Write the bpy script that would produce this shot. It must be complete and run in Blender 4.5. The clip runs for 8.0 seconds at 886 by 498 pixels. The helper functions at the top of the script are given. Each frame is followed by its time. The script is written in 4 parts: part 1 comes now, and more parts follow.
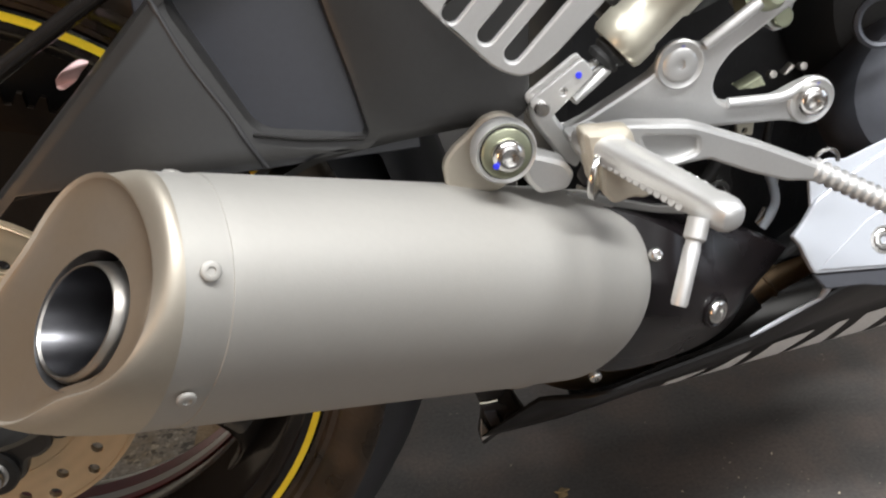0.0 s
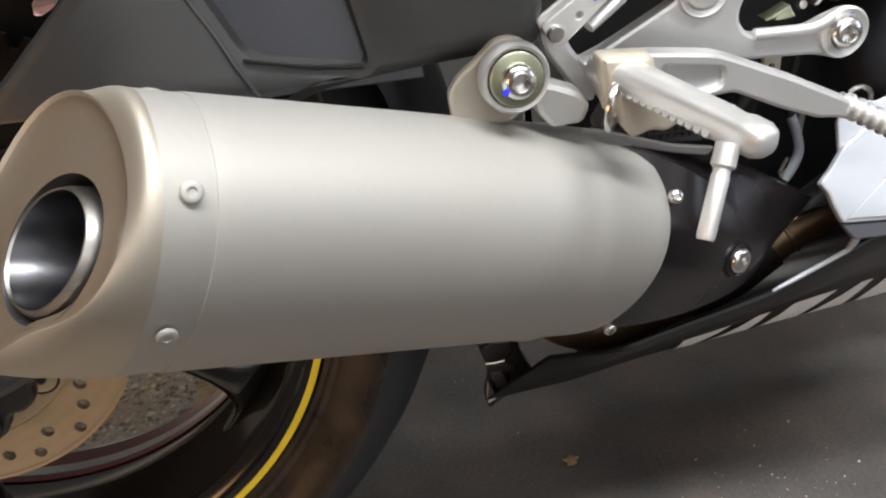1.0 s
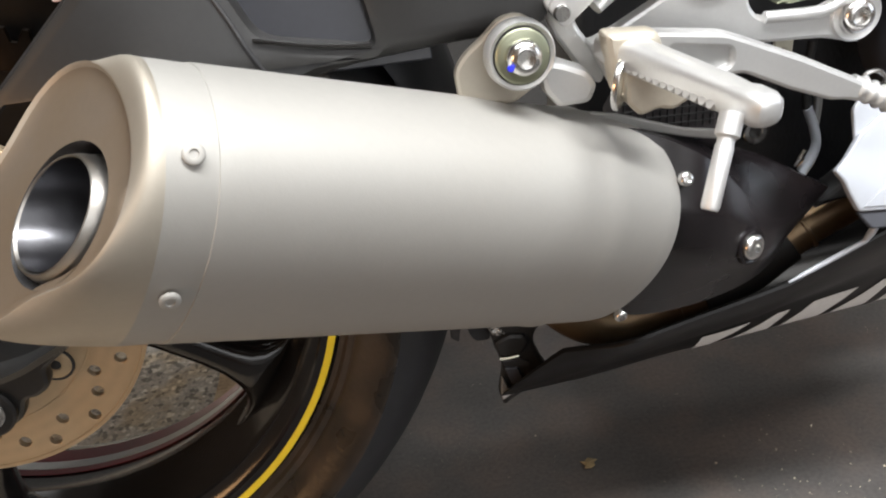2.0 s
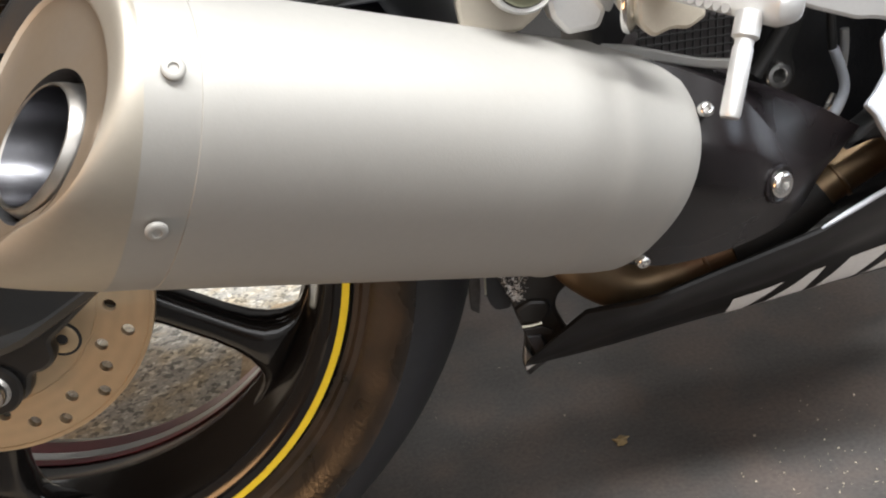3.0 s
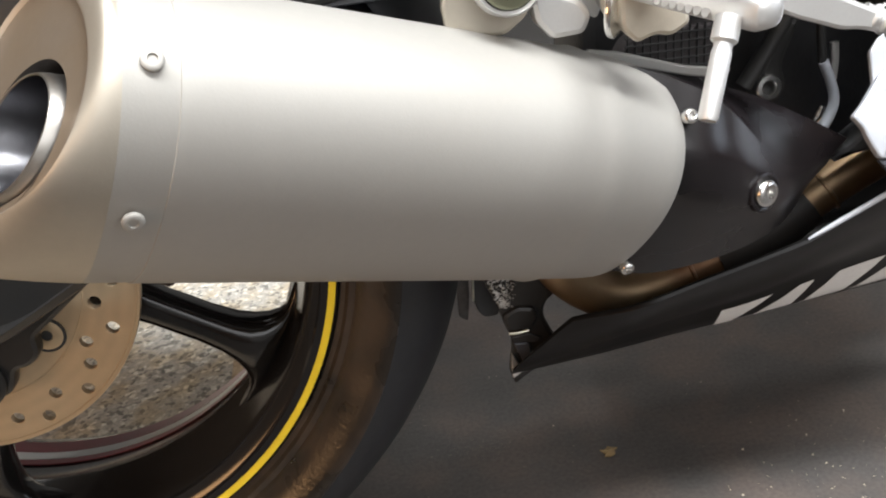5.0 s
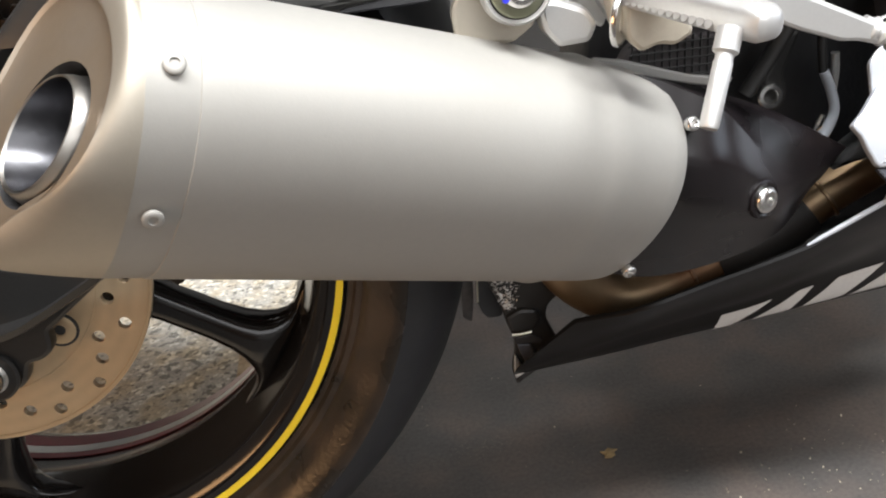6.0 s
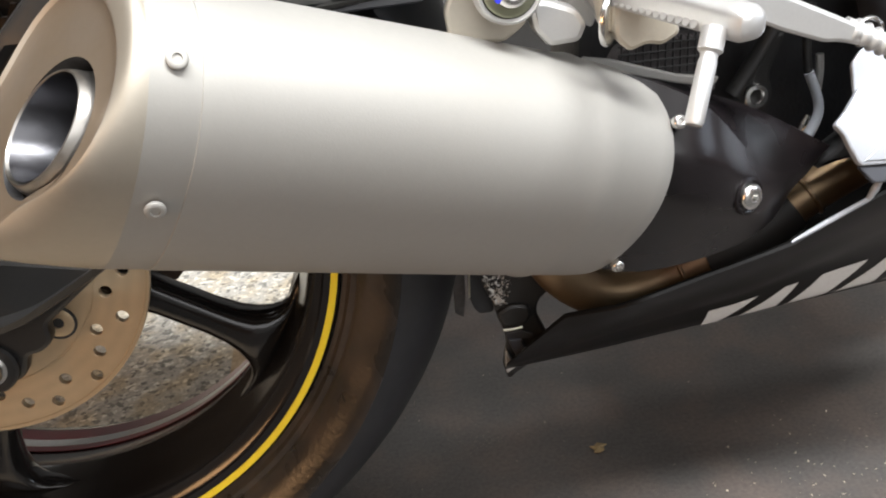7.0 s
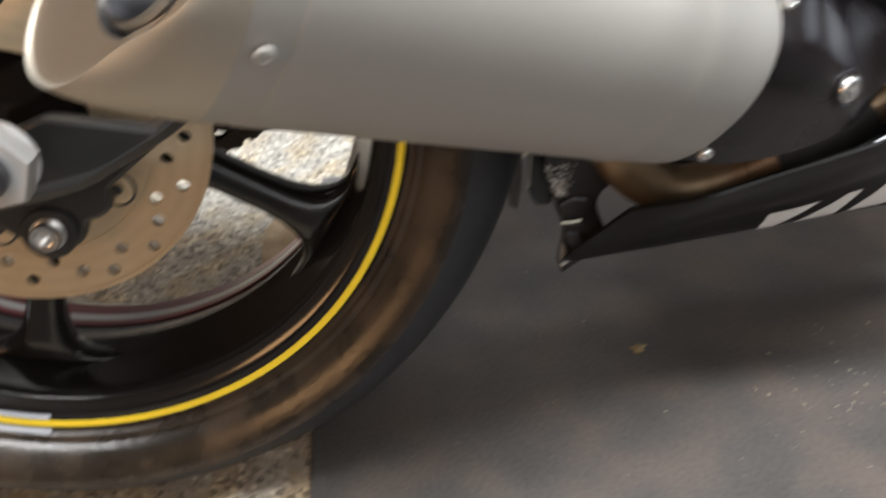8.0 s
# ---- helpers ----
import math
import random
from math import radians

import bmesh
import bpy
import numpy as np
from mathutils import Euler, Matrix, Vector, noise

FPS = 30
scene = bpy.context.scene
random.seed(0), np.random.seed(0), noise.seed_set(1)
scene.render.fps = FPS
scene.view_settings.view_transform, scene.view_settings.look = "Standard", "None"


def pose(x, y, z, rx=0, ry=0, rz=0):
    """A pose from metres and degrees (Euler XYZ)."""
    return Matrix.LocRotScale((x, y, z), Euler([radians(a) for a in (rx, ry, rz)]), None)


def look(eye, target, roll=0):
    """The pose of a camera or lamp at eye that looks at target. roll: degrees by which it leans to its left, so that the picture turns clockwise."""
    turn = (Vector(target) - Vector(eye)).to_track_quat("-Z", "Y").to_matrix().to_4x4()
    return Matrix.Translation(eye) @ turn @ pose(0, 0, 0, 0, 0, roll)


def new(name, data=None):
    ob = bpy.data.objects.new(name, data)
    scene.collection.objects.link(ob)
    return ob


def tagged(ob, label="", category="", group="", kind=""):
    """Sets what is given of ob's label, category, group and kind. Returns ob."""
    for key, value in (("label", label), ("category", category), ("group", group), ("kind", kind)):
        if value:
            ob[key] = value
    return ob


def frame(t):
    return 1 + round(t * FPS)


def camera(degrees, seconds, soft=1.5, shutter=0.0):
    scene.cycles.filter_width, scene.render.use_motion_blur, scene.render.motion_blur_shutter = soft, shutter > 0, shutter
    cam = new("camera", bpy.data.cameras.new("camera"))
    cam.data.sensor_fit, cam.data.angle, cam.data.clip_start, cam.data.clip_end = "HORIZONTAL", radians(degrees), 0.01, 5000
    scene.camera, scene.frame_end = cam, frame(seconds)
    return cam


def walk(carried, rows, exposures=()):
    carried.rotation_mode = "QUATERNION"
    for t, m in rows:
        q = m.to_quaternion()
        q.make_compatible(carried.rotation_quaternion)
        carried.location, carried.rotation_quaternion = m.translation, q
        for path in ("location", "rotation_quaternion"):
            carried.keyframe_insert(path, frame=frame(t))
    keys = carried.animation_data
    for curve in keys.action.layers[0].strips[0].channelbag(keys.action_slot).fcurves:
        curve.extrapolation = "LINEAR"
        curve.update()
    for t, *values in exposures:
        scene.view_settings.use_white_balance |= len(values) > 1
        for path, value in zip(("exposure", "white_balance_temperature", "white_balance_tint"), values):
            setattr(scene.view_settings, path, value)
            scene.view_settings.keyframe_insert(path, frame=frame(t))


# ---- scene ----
cam = camera(53.76, 8.0, soft=2.0, shutter=0.5)
# seconds, eye, then yaw, pitch and roll in degrees
ROWS = [
    (0, 0.2486, -0.4931, 0.6246, -7.62, -29.62, -5.08),
    (0.5, 0.2543, -0.4816, 0.6029, -6.57, -30.17, -5.39),
    (1, 0.2490, -0.4762, 0.5892, -7.12, -30.69, -5.19),
    (1.2, 0.2469, -0.4769, 0.5928, -6.77, -30.95, -5.09),
    (2.3, 0.2587, -0.4910, 0.5540, -4.23, -28.26, -7.00),
    (2.5, 0.2589, -0.4878, 0.5439, -3.97, -28.15, -8.27),
    (3, 0.2619, -0.4878, 0.5266, -3.09, -27.66, -9.18),
    (3.5, 0.2636, -0.4885, 0.5192, -2.13, -26.90, -9.11),
    (4, 0.2690, -0.4925, 0.5202, -2.44, -26.54, -9.34),
    (4.5, 0.2707, -0.4908, 0.5188, -2.84, -26.66, -8.76),
    (6, 0.2672, -0.5030, 0.5240, -2.98, -26.43, -7.39),
    (6.5, 0.2655, -0.5081, 0.5254, -3.06, -26.20, -7.26),
    (7, 0.2653, -0.5143, 0.5252, -3.61, -26.38, -6.95),
    (7.5, 0.2686, -0.5187, 0.5256, -3.82, -27.24, -7.36),
    (7.6, 0.2693, -0.5176, 0.5255, -3.90, -28.46, -7.38),
    (7.7, 0.2670, -0.5155, 0.5260, -4.11, -29.74, -6.88),
    (7.8, 0.2540, -0.5117, 0.5212, -4.19, -30.98, -6.07),
    (7.9, 0.2357, -0.5087, 0.5130, -3.80, -31.34, -4.90),
    (8, 0.2173, -0.5038, 0.5059, -3.40, -32.15, -4.36),
]
EXPOSURES = [(0.0, -0.20), (1.2, -0.08), (2.3, 0.18), (3.2, 0.3), (7.4, 0.3), (8.0, 0.22)]
walk(cam, [(t, pose(x, y, z, 90 + pitch, 0, yaw) @ pose(0, 0, 0, 0, 0, roll)) for t, x, y, z, yaw, pitch, roll in ROWS], EXPOSURES)

# ---- light ----
world = bpy.data.worlds.new("world")
scene.world = world
world.use_nodes = True
world.node_tree.nodes["Background"].inputs["Color"].default_value = (0.62, 0.72, 1.0, 1)
world.node_tree.nodes["Background"].inputs["Strength"].default_value = 0.02


def tube_light(x, y, length, width, power, colour):
    lamp = bpy.data.lights.new("tube_lamp", "AREA")
    lamp.shape, lamp.size, lamp.size_y = "RECTANGLE", length, width
    lamp.energy, lamp.color = power, colour
    ob = new("tube_lamp", lamp)
    ob.matrix_world = pose(x, y, 2.52)
    return ob


tube_light(0.80, -0.82, 3.0, 0.28, 146, (0.985, 0.992, 1.0))
# unseen second tube, added to fill the shade under the motorcycle
tube_light(0.5, 1.30, 2.4, 0.42, 8, (1.0, 0.985, 0.96))


# an unseen spot, added to brighten the paving behind the wheel
def paving_fill_light(x, y, power, cone):
    lamp = bpy.data.lights.new("down_lamp", "SPOT")
    lamp.color = (0.80, 0.90, 1.0)
    lamp.energy, lamp.spot_size, lamp.spot_blend, lamp.shadow_soft_size = power, radians(cone), 0.6, 0.06
    ob = new("down_lamp", lamp)
    ob.matrix_world = pose(x, y, 2.6)
    return ob


paving_fill_light(0.09, 0.74, 620, 16)

# unseen overhead lamp over the motorcycle, added to brighten the silencer's top
overhead_fill = bpy.data.lights.new("ceiling_panel", "AREA")
overhead_fill.shape, overhead_fill.size, overhead_fill.size_y = "RECTANGLE", 2.6, 1.4
overhead_fill.energy, overhead_fill.color = 16, (0.98, 0.985, 1.0)
new("ceiling_panel", overhead_fill).matrix_world = pose(0.4, 0.10, 2.66)

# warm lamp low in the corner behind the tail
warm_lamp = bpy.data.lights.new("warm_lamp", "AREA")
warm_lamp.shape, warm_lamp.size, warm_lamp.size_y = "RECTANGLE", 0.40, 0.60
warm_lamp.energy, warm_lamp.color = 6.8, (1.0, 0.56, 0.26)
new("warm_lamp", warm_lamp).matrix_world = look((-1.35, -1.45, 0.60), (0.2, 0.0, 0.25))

# soft daylight fill from an unseen wide window added behind the camera
sky_lamp = bpy.data.lights.new("window_daylight", "AREA")
sky_lamp.shape, sky_lamp.size, sky_lamp.size_y = "RECTANGLE", 1.46, 1.25
sky_lamp.energy, sky_lamp.color = 12.9, (0.985, 0.985, 1.0)
new("window_daylight", sky_lamp).matrix_world = pose(0.77, -1.86, 1.45, 90, 0, 0)

# bluer daylight in the low side window ahead of the motorcycle
side_lamp = bpy.data.lights.new("side_daylight", "AREA")
side_lamp.shape, side_lamp.size, side_lamp.size_y = "RECTANGLE", 0.86, 0.86
side_lamp.energy, side_lamp.color = 6.0, (0.80, 0.88, 1.0)
new("side_daylight", side_lamp).matrix_world = pose(2.46, -0.55, 0.95, 90, 0, 90)


# ---- materials ----
def material(name, base, rough=0.5, metal=0.0, coat=0.0, grain=(40.0, 0.15), stain=(6.0, 0.2), bump=(400.0, 0.02), rough_var=0.1, stretch=(1, 1, 1), tint=None):
    """Principled surface with a fine grain and large stains that vary tone and gloss, and a fine relief."""
    m = bpy.data.materials.new(name)
    m.use_nodes = True
    nt = m.node_tree
    p = nt.nodes["Principled BSDF"]
    p.inputs["Metallic"].default_value = metal
    p.inputs["Coat Weight"].default_value = coat
    p.inputs["Coat Roughness"].default_value = 0.08
    co = nt.nodes.new("ShaderNodeTexCoord")
    mp = nt.nodes.new("ShaderNodeMapping")
    mp.inputs["Scale"].default_value = stretch
    nt.links.new(co.outputs["Object"], mp.inputs["Vector"])

    def noise_node(scale, detail=4.0):
        n = nt.nodes.new("ShaderNodeTexNoise")
        n.inputs["Scale"].default_value = scale
        n.inputs["Detail"].default_value = detail
        nt.links.new(mp.outputs["Vector"], n.inputs["Vector"])
        return n.outputs["Fac"]

    def math_node(op, a, b):
        n = nt.nodes.new("ShaderNodeMath")
        n.operation = op
        for s, v in zip(n.inputs, (a, b)):
            if isinstance(v, (int, float)):
                s.default_value = v
            else:
                nt.links.new(v, s)
        return n.outputs[0]

    fine, large = noise_node(grain[0], 6.0), noise_node(stain[0], 3.0)
    tone = math_node("ADD", math_node("MULTIPLY", math_node("SUBTRACT", fine, 0.5), 2 * grain[1]), math_node("MULTIPLY", math_node("SUBTRACT", large, 0.5), 2 * stain[1]))
    tone = math_node("ADD", tone, 1.0)
    mix = nt.nodes.new("ShaderNodeMix")
    mix.data_type = "RGBA"
    ramp = nt.nodes.new("ShaderNodeMapRange")
    ramp.inputs["From Min"].default_value, ramp.inputs["From Max"].default_value = 0.42, 0.62
    nt.links.new(large, ramp.inputs["Value"])
    nt.links.new(ramp.outputs[0], mix.inputs["Factor"])
    mix.inputs["A"].default_value = (*base, 1)
    mix.inputs["B"].default_value = (*(tint or base), 1)
    scale = nt.nodes.new("ShaderNodeVectorMath")
    scale.operation = "SCALE"
    nt.links.new(mix.outputs["Result"], scale.inputs[0])
    nt.links.new(tone, scale.inputs["Scale"])
    nt.links.new(scale.outputs[0], p.inputs["Base Color"])
    nt.links.new(math_node("ADD", math_node("MULTIPLY", math_node("SUBTRACT", large, 0.5), 2 * rough_var), rough), p.inputs["Roughness"])
    if bump[1] > 0:
        b = nt.nodes.new("ShaderNodeBump")
        b.inputs["Strength"].default_value = bump[1]
        b.inputs["Distance"].default_value = 0.002
        nt.links.new(noise_node(bump[0], 3.0), b.inputs["Height"])
        nt.links.new(b.outputs[0], p.inputs["Normal"])
    return m


TITANIUM = material("titanium", (0.446, 0.434, 0.406), 0.66, 0.68, grain=(260, 0.03), stain=(9, 0.05), bump=(900, 0.03), rough_var=0.06)
CAP_METAL = material("cap_metal", (0.505, 0.465, 0.395), 0.56, 0.86, grain=(260, 0.04), stain=(14, 0.06), bump=(900, 0.03), rough_var=0.05)
# the brown that the slanted face mirrors is put into this colour
CAP_FACE = material("cap_face", (0.325, 0.255, 0.185), 0.42, 0.75, grain=(260, 0.05), stain=(14, 0.10), bump=(900, 0.03), tint=(0.31, 0.255, 0.20), rough_var=0.05)
STEEL = material("bright_steel", (0.72, 0.71, 0.69), 0.22, 1.0, grain=(200, 0.05), stain=(30, 0.08), bump=(600, 0.02))
DULL_STEEL = material("dull_steel", (0.44, 0.42, 0.39), 0.34, 1.0, grain=(200, 0.08), stain=(40, 0.15), bump=(600, 0.03))
DARK_STEEL = material("dark_steel", (0.15, 0.15, 0.16), 0.30, 1.0, grain=(120, 0.15), stain=(30, 0.2), bump=(500, 0.04))
ALUMINIUM = material("cast_aluminium", (0.75, 0.75, 0.74), 0.40, 0.72, grain=(500, 0.04), stain=(18, 0.06), bump=(1500, 0.06))
STRIP_METAL = material("dull_aluminium", (0.40, 0.40, 0.39), 0.5, 0.6, grain=(700, 0.06), stain=(18, 0.1), bump=(1500, 0.05))
ANODISED = material("grey_anodised", (0.66, 0.66, 0.65), 0.42, 0.7, grain=(700, 0.05), stain=(18, 0.06), bump=(1500, 0.05))
BLACK_PAINT = material("black_paint", (0.0115, 0.0105, 0.0100), 0.15, 0.0, grain=(90, 0.2), stain=(7, 0.3), bump=(700, 0.015), rough_var=0.05)
COVER_BLACK = material("cover_black", (0.0080, 0.0062, 0.0070), 0.27, 0.0, grain=(90, 0.2), stain=(12, 0.3), bump=(900, 0.012), rough_var=0.05)
SATIN_BLACK = material("satin_black", (0.019, 0.0185, 0.018), 0.38, 0.0, grain=(300, 0.2), stain=(9, 0.25), bump=(1800, 0.05))
FAIRING_BLACK = material("fairing_black", (0.009, 0.0088, 0.009), 0.34, 0.0, grain=(300, 0.2), stain=(9, 0.25), bump=(1200, 0.02))
FAIRING_BLACK.node_tree.nodes["Principled BSDF"].inputs["Specular IOR Level"].default_value = 0.28
DARK_PART = material("dark_part", (0.030, 0.030, 0.0315), 0.5, 0.0, grain=(60, 0.4), stain=(12, 0.4), bump=(300, 0.2))
RUBBER = material("tyre_rubber", (0.024, 0.025, 0.028), 0.55, 0.0, grain=(150, 0.25), stain=(8, 0.35), bump=(500, 0.08), tint=(0.026, 0.026, 0.027))
BLACK_RUBBER = material("black_rubber", (0.02, 0.02, 0.02), 0.6, grain=(100, 0.2), stain=(15, 0.2), bump=(600, 0.1))
YELLOW = material("yellow_tape", (0.90, 0.66, 0.03), 0.38, grain=(120, 0.06), stain=(15, 0.08), bump=(500, 0.02))
MAROON = material("maroon_tape", (0.13, 0.013, 0.017), 0.35, grain=(120, 0.1), stain=(15, 0.2), bump=(500, 0.02))
GREY_TAPE = material("grey_tape", (0.42, 0.42, 0.40), 0.35, grain=(120, 0.1), stain=(15, 0.15), bump=(500, 0.02))
# tan holds the warm surroundings reflected in the disc
DISC_STEEL = material("disc_steel", (0.66, 0.53, 0.36), 0.44, 0.75, grain=(120, 0.08), stain=(10, 0.12), bump=(400, 0.04), tint=(0.60, 0.46, 0.30))
PANEL_BLACK = material("blue_black_panel", (0.017, 0.018, 0.023), 0.30, 0.0, grain=(300, 0.2), stain=(9, 0.25), bump=(1800, 0.04))
GRID_RUBBER = material("grid_rubber", (0.060, 0.052, 0.053), 0.55, grain=(300, 0.2), stain=(15, 0.2), bump=(900, 0.1))
TAN_METAL = material("tan_cast_metal", (0.68, 0.625, 0.52), 0.45, 0.6, grain=(300, 0.08), stain=(25, 0.15), bump=(900, 0.08))
BRONZE = material("heat_tinted_pipe", (0.38, 0.275, 0.165), 0.44, 0.8, grain=(60, 0.25), stain=(14, 0.4), bump=(300, 0.06), tint=(0.24, 0.145, 0.085))
WHITE_PAINT = material("white_paint", (0.47, 0.50, 0.55), 0.25, 0.0, 0.5, grain=(60, 0.03), stain=(8, 0.04), bump=(500, 0.01))
LETTER_WHITE = material("letter_white", (0.92, 0.92, 0.90), 0.45, grain=(300, 0.10), stain=(40, 0.06), bump=(500, 0.02))
BLUE_MARK = material("blue_paint_mark", (0.03, 0.04, 0.75), 0.5, grain=(300, 0.2), stain=(60, 0.3), bump=(0, 0))
CHAIN_BROWN = material("oily_chain", (0.040, 0.027, 0.018), 0.42, 0.5, grain=(200, 0.3), stain=(60, 0.4), bump=(600, 0.1))
MAT_GREY = material("mat_grey", (0.080, 0.074, 0.070), 0.55, grain=(260, 0.5), stain=(16, 0.42), bump=(700, 0.3), tint=(0.094, 0.077, 0.068))


def stone_material():
    """Speckled stone: grains of many tones, brown stains and dark pits."""
    m = material("speckled_stone", (0.37, 0.325, 0.27), 0.75, grain=(300, 0.6), stain=(24, 0.5), bump=(320, 0.6), tint=(0.30, 0.235, 0.16))
    nt = m.node_tree
    p = nt.nodes["Principled BSDF"]
    cells = nt.nodes.new("ShaderNodeTexVoronoi")
    cells.inputs["Scale"].default_value = 190
    co = nt.nodes.new("ShaderNodeTexCoord")
    nt.links.new(co.outputs["Object"], cells.inputs["Vector"])
    split = nt.nodes.new("ShaderNodeSeparateColor")
    nt.links.new(cells.outputs["Color"], split.inputs[0])
    ramp = nt.nodes.new("ShaderNodeValToRGB")
    for place, tone in ((0.0, 0.40), (0.14, 0.5), (0.2, 0.82), (0.75, 1.0), (0.9, 1.3)):
        e = ramp.color_ramp.elements.new(place) if place > 0 else ramp.color_ramp.elements[0]
        e.color = (tone, tone * 0.98, tone * 0.95, 1)
    ramp.color_ramp.elements[-1].color = (1.6, 1.6, 1.55, 1)
    nt.links.new(split.outputs[0], ramp.inputs[0])
    mul = nt.nodes.new("ShaderNodeVectorMath")
    mul.operation = "MULTIPLY"
    nt.links.new(p.inputs["Base Color"].links[0].from_socket, mul.inputs[0])
    nt.links.new(ramp.outputs[0], mul.inputs[1])
    nt.links.new(mul.outputs[0], p.inputs["Base Color"])
    return m


def ring_wear(m, centre):
    """Fine turned rings about a wheel's axle, in tone and relief."""
    nt = m.node_tree
    p = nt.nodes["Principled BSDF"]
    co = nt.nodes.new("ShaderNodeTexCoord")
    mp = nt.nodes.new("ShaderNodeMapping")
    mp.inputs["Location"].default_value = (-centre[0], -centre[1], -centre[2])
    nt.links.new(co.outputs["Object"], mp.inputs["Vector"])
    wave = nt.nodes.new("ShaderNodeTexWave")
    wave.wave_type, wave.rings_direction = "RINGS", "Y"
    wave.inputs["Scale"].default_value = 34
    wave.inputs["Distortion"].default_value = 0.7
    nt.links.new(mp.outputs["Vector"], wave.inputs["Vector"])
    ramp = nt.nodes.new("ShaderNodeMapRange")
    ramp.inputs["To Min"].default_value, ramp.inputs["To Max"].default_value = 0.955, 1.02
    nt.links.new(wave.outputs["Fac"], ramp.inputs["Value"])
    mul = nt.nodes.new("ShaderNodeVectorMath")
    mul.operation = "SCALE"
    nt.links.new(p.inputs["Base Color"].links[0].from_socket, mul.inputs[0])
    nt.links.new(ramp.outputs[0], mul.inputs["Scale"])
    nt.links.new(mul.outputs[0], p.inputs["Base Color"])


ring_wear(DISC_STEEL, (0, 0, 0.309))
STONE = stone_material()
BROWN_STONE = material("brown_stone", (0.30, 0.20, 0.11), 0.7, grain=(300, 0.5), stain=(30, 0.4), bump=(320, 0.5), tint=(0.36, 0.26, 0.16))
ASPHALT = material("asphalt", (0.042, 0.040, 0.038), 0.8, grain=(300, 0.4), stain=(3, 0.3), bump=(400, 0.4))
CEILING_WHITE = material("ceiling_white", (0.80, 0.80, 0.79), 0.8, grain=(60, 0.04), stain=(2, 0.06), bump=(200, 0.1))
PLASTER = material("plaster", (0.34, 0.34, 0.335), 0.8, grain=(60, 0.06), stain=(2, 0.12), bump=(200, 0.1))
DARK_WALL = material("grey_wall", (0.20, 0.198, 0.194), 0.7, grain=(40, 0.2), stain=(2, 0.3), bump=(120, 0.1))
# lighter brown patches imitate warm glints on the rubber
SIDEWALL = material("brown_sidewall", (0.023, 0.018, 0.013), 0.29, grain=(140, 0.3), stain=(24, 0.5), bump=(260, 0.18), tint=(0.043, 0.029, 0.019), rough_var=0.22)
PINK_PAPER = material("pink_paper", (0.75, 0.52, 0.52), 0.6, grain=(80, 0.1), stain=(60, 0.2), bump=(200, 0.2))
WOOD_WALL = material("wood_wall", (0.075, 0.050, 0.032), 0.6, grain=(8, 0.3), stain=(2, 0.2), bump=(60, 0.1), stretch=(1, 6, 1))
LEAF = material("dry_leaf", (0.30, 0.22, 0.11), 0.8, grain=(300, 0.3), stain=(90, 0.3), bump=(300, 0.3))
CRUMB = material("crumbs", (0.55, 0.48, 0.38), 0.8, grain=(300, 0.3), stain=(60, 0.5), bump=(300, 0.2))
GREEN_PLATE = material("green_zinc", (0.30, 0.315, 0.225), 0.4, 0.75, grain=(200, 0.08), stain=(40, 0.15), bump=(500, 0.03))
GREY_COVER = material("grey_cover", (0.085, 0.09, 0.105), 0.35, 0.3, grain=(200, 0.1), stain=(12, 0.15), bump=(700, 0.04))
CREAM = material("cream_metal", (0.66, 0.63, 0.52), 0.36, 0.7, grain=(200, 0.06), stain=(30, 0.1), bump=(700, 0.04))


# ---- builders ----
from mathutils.geometry import tessellate_polygon


def bm_object(name, bm, mat, smooth=True):
    bmesh.ops.recalc_face_normals(bm, faces=bm.faces)
    crisp = "crisp" in bm.verts.layers.int.keys()
    me = bpy.data.meshes.new(name)
    bm.to_mesh(me)
    bm.free()
    me.materials.append(mat)
    if smooth:
        me.shade_smooth()
        me.set_sharp_from_angle(angle=radians(24.5 if crisp else 38))
    return new(name, me)


def part(name, bm, mat, parent, label="", smooth=True):
    ob = bm_object(name, bm, mat, smooth)
    hang(ob, parent)
    if label:
        tagged(ob, label)
    return ob


def hang(ob, parent):
    """Puts ob, built in world places, under its parent: a thing's Empty, or a part that itself keeps world places."""
    ob.parent = parent
    ob.matrix_parent_inverse = Matrix() if parent.parent else Matrix.Translation(-parent.location)
    return ob


def thing(name, place, label, category, group="", kind=""):
    ob = new(name)
    ob.empty_display_size = 0.02
    ob.location = place
    return tagged(ob, label, category, group, kind)


def basis(origin, z, x=(1, 0, 0)):
    """A pose at origin with its z axis along z and its x axis near x."""
    z = Vector(z).normalized()
    y = z.cross(Vector(x)).normalized()
    x = y.cross(z)
    return Matrix.Translation(origin) @ Matrix((x, y, z)).transposed().to_4x4()


def loft(rings, caps=(True, True), bm=None):
    """A skin over rings of equally many points."""
    bm = bm or bmesh.new()
    rows = [[bm.verts.new(p) for p in ring] for ring in rings]
    n = len(rows[0])
    for a, b in zip(rows, rows[1:]):
        for i in range(n):
            bm.faces.new((a[i], a[(i + 1) % n], b[(i + 1) % n], b[i]))
    if caps[0]:
        bm.faces.new(rows[0][::-1])
    if caps[1]:
        bm.faces.new(rows[-1])
    return bm


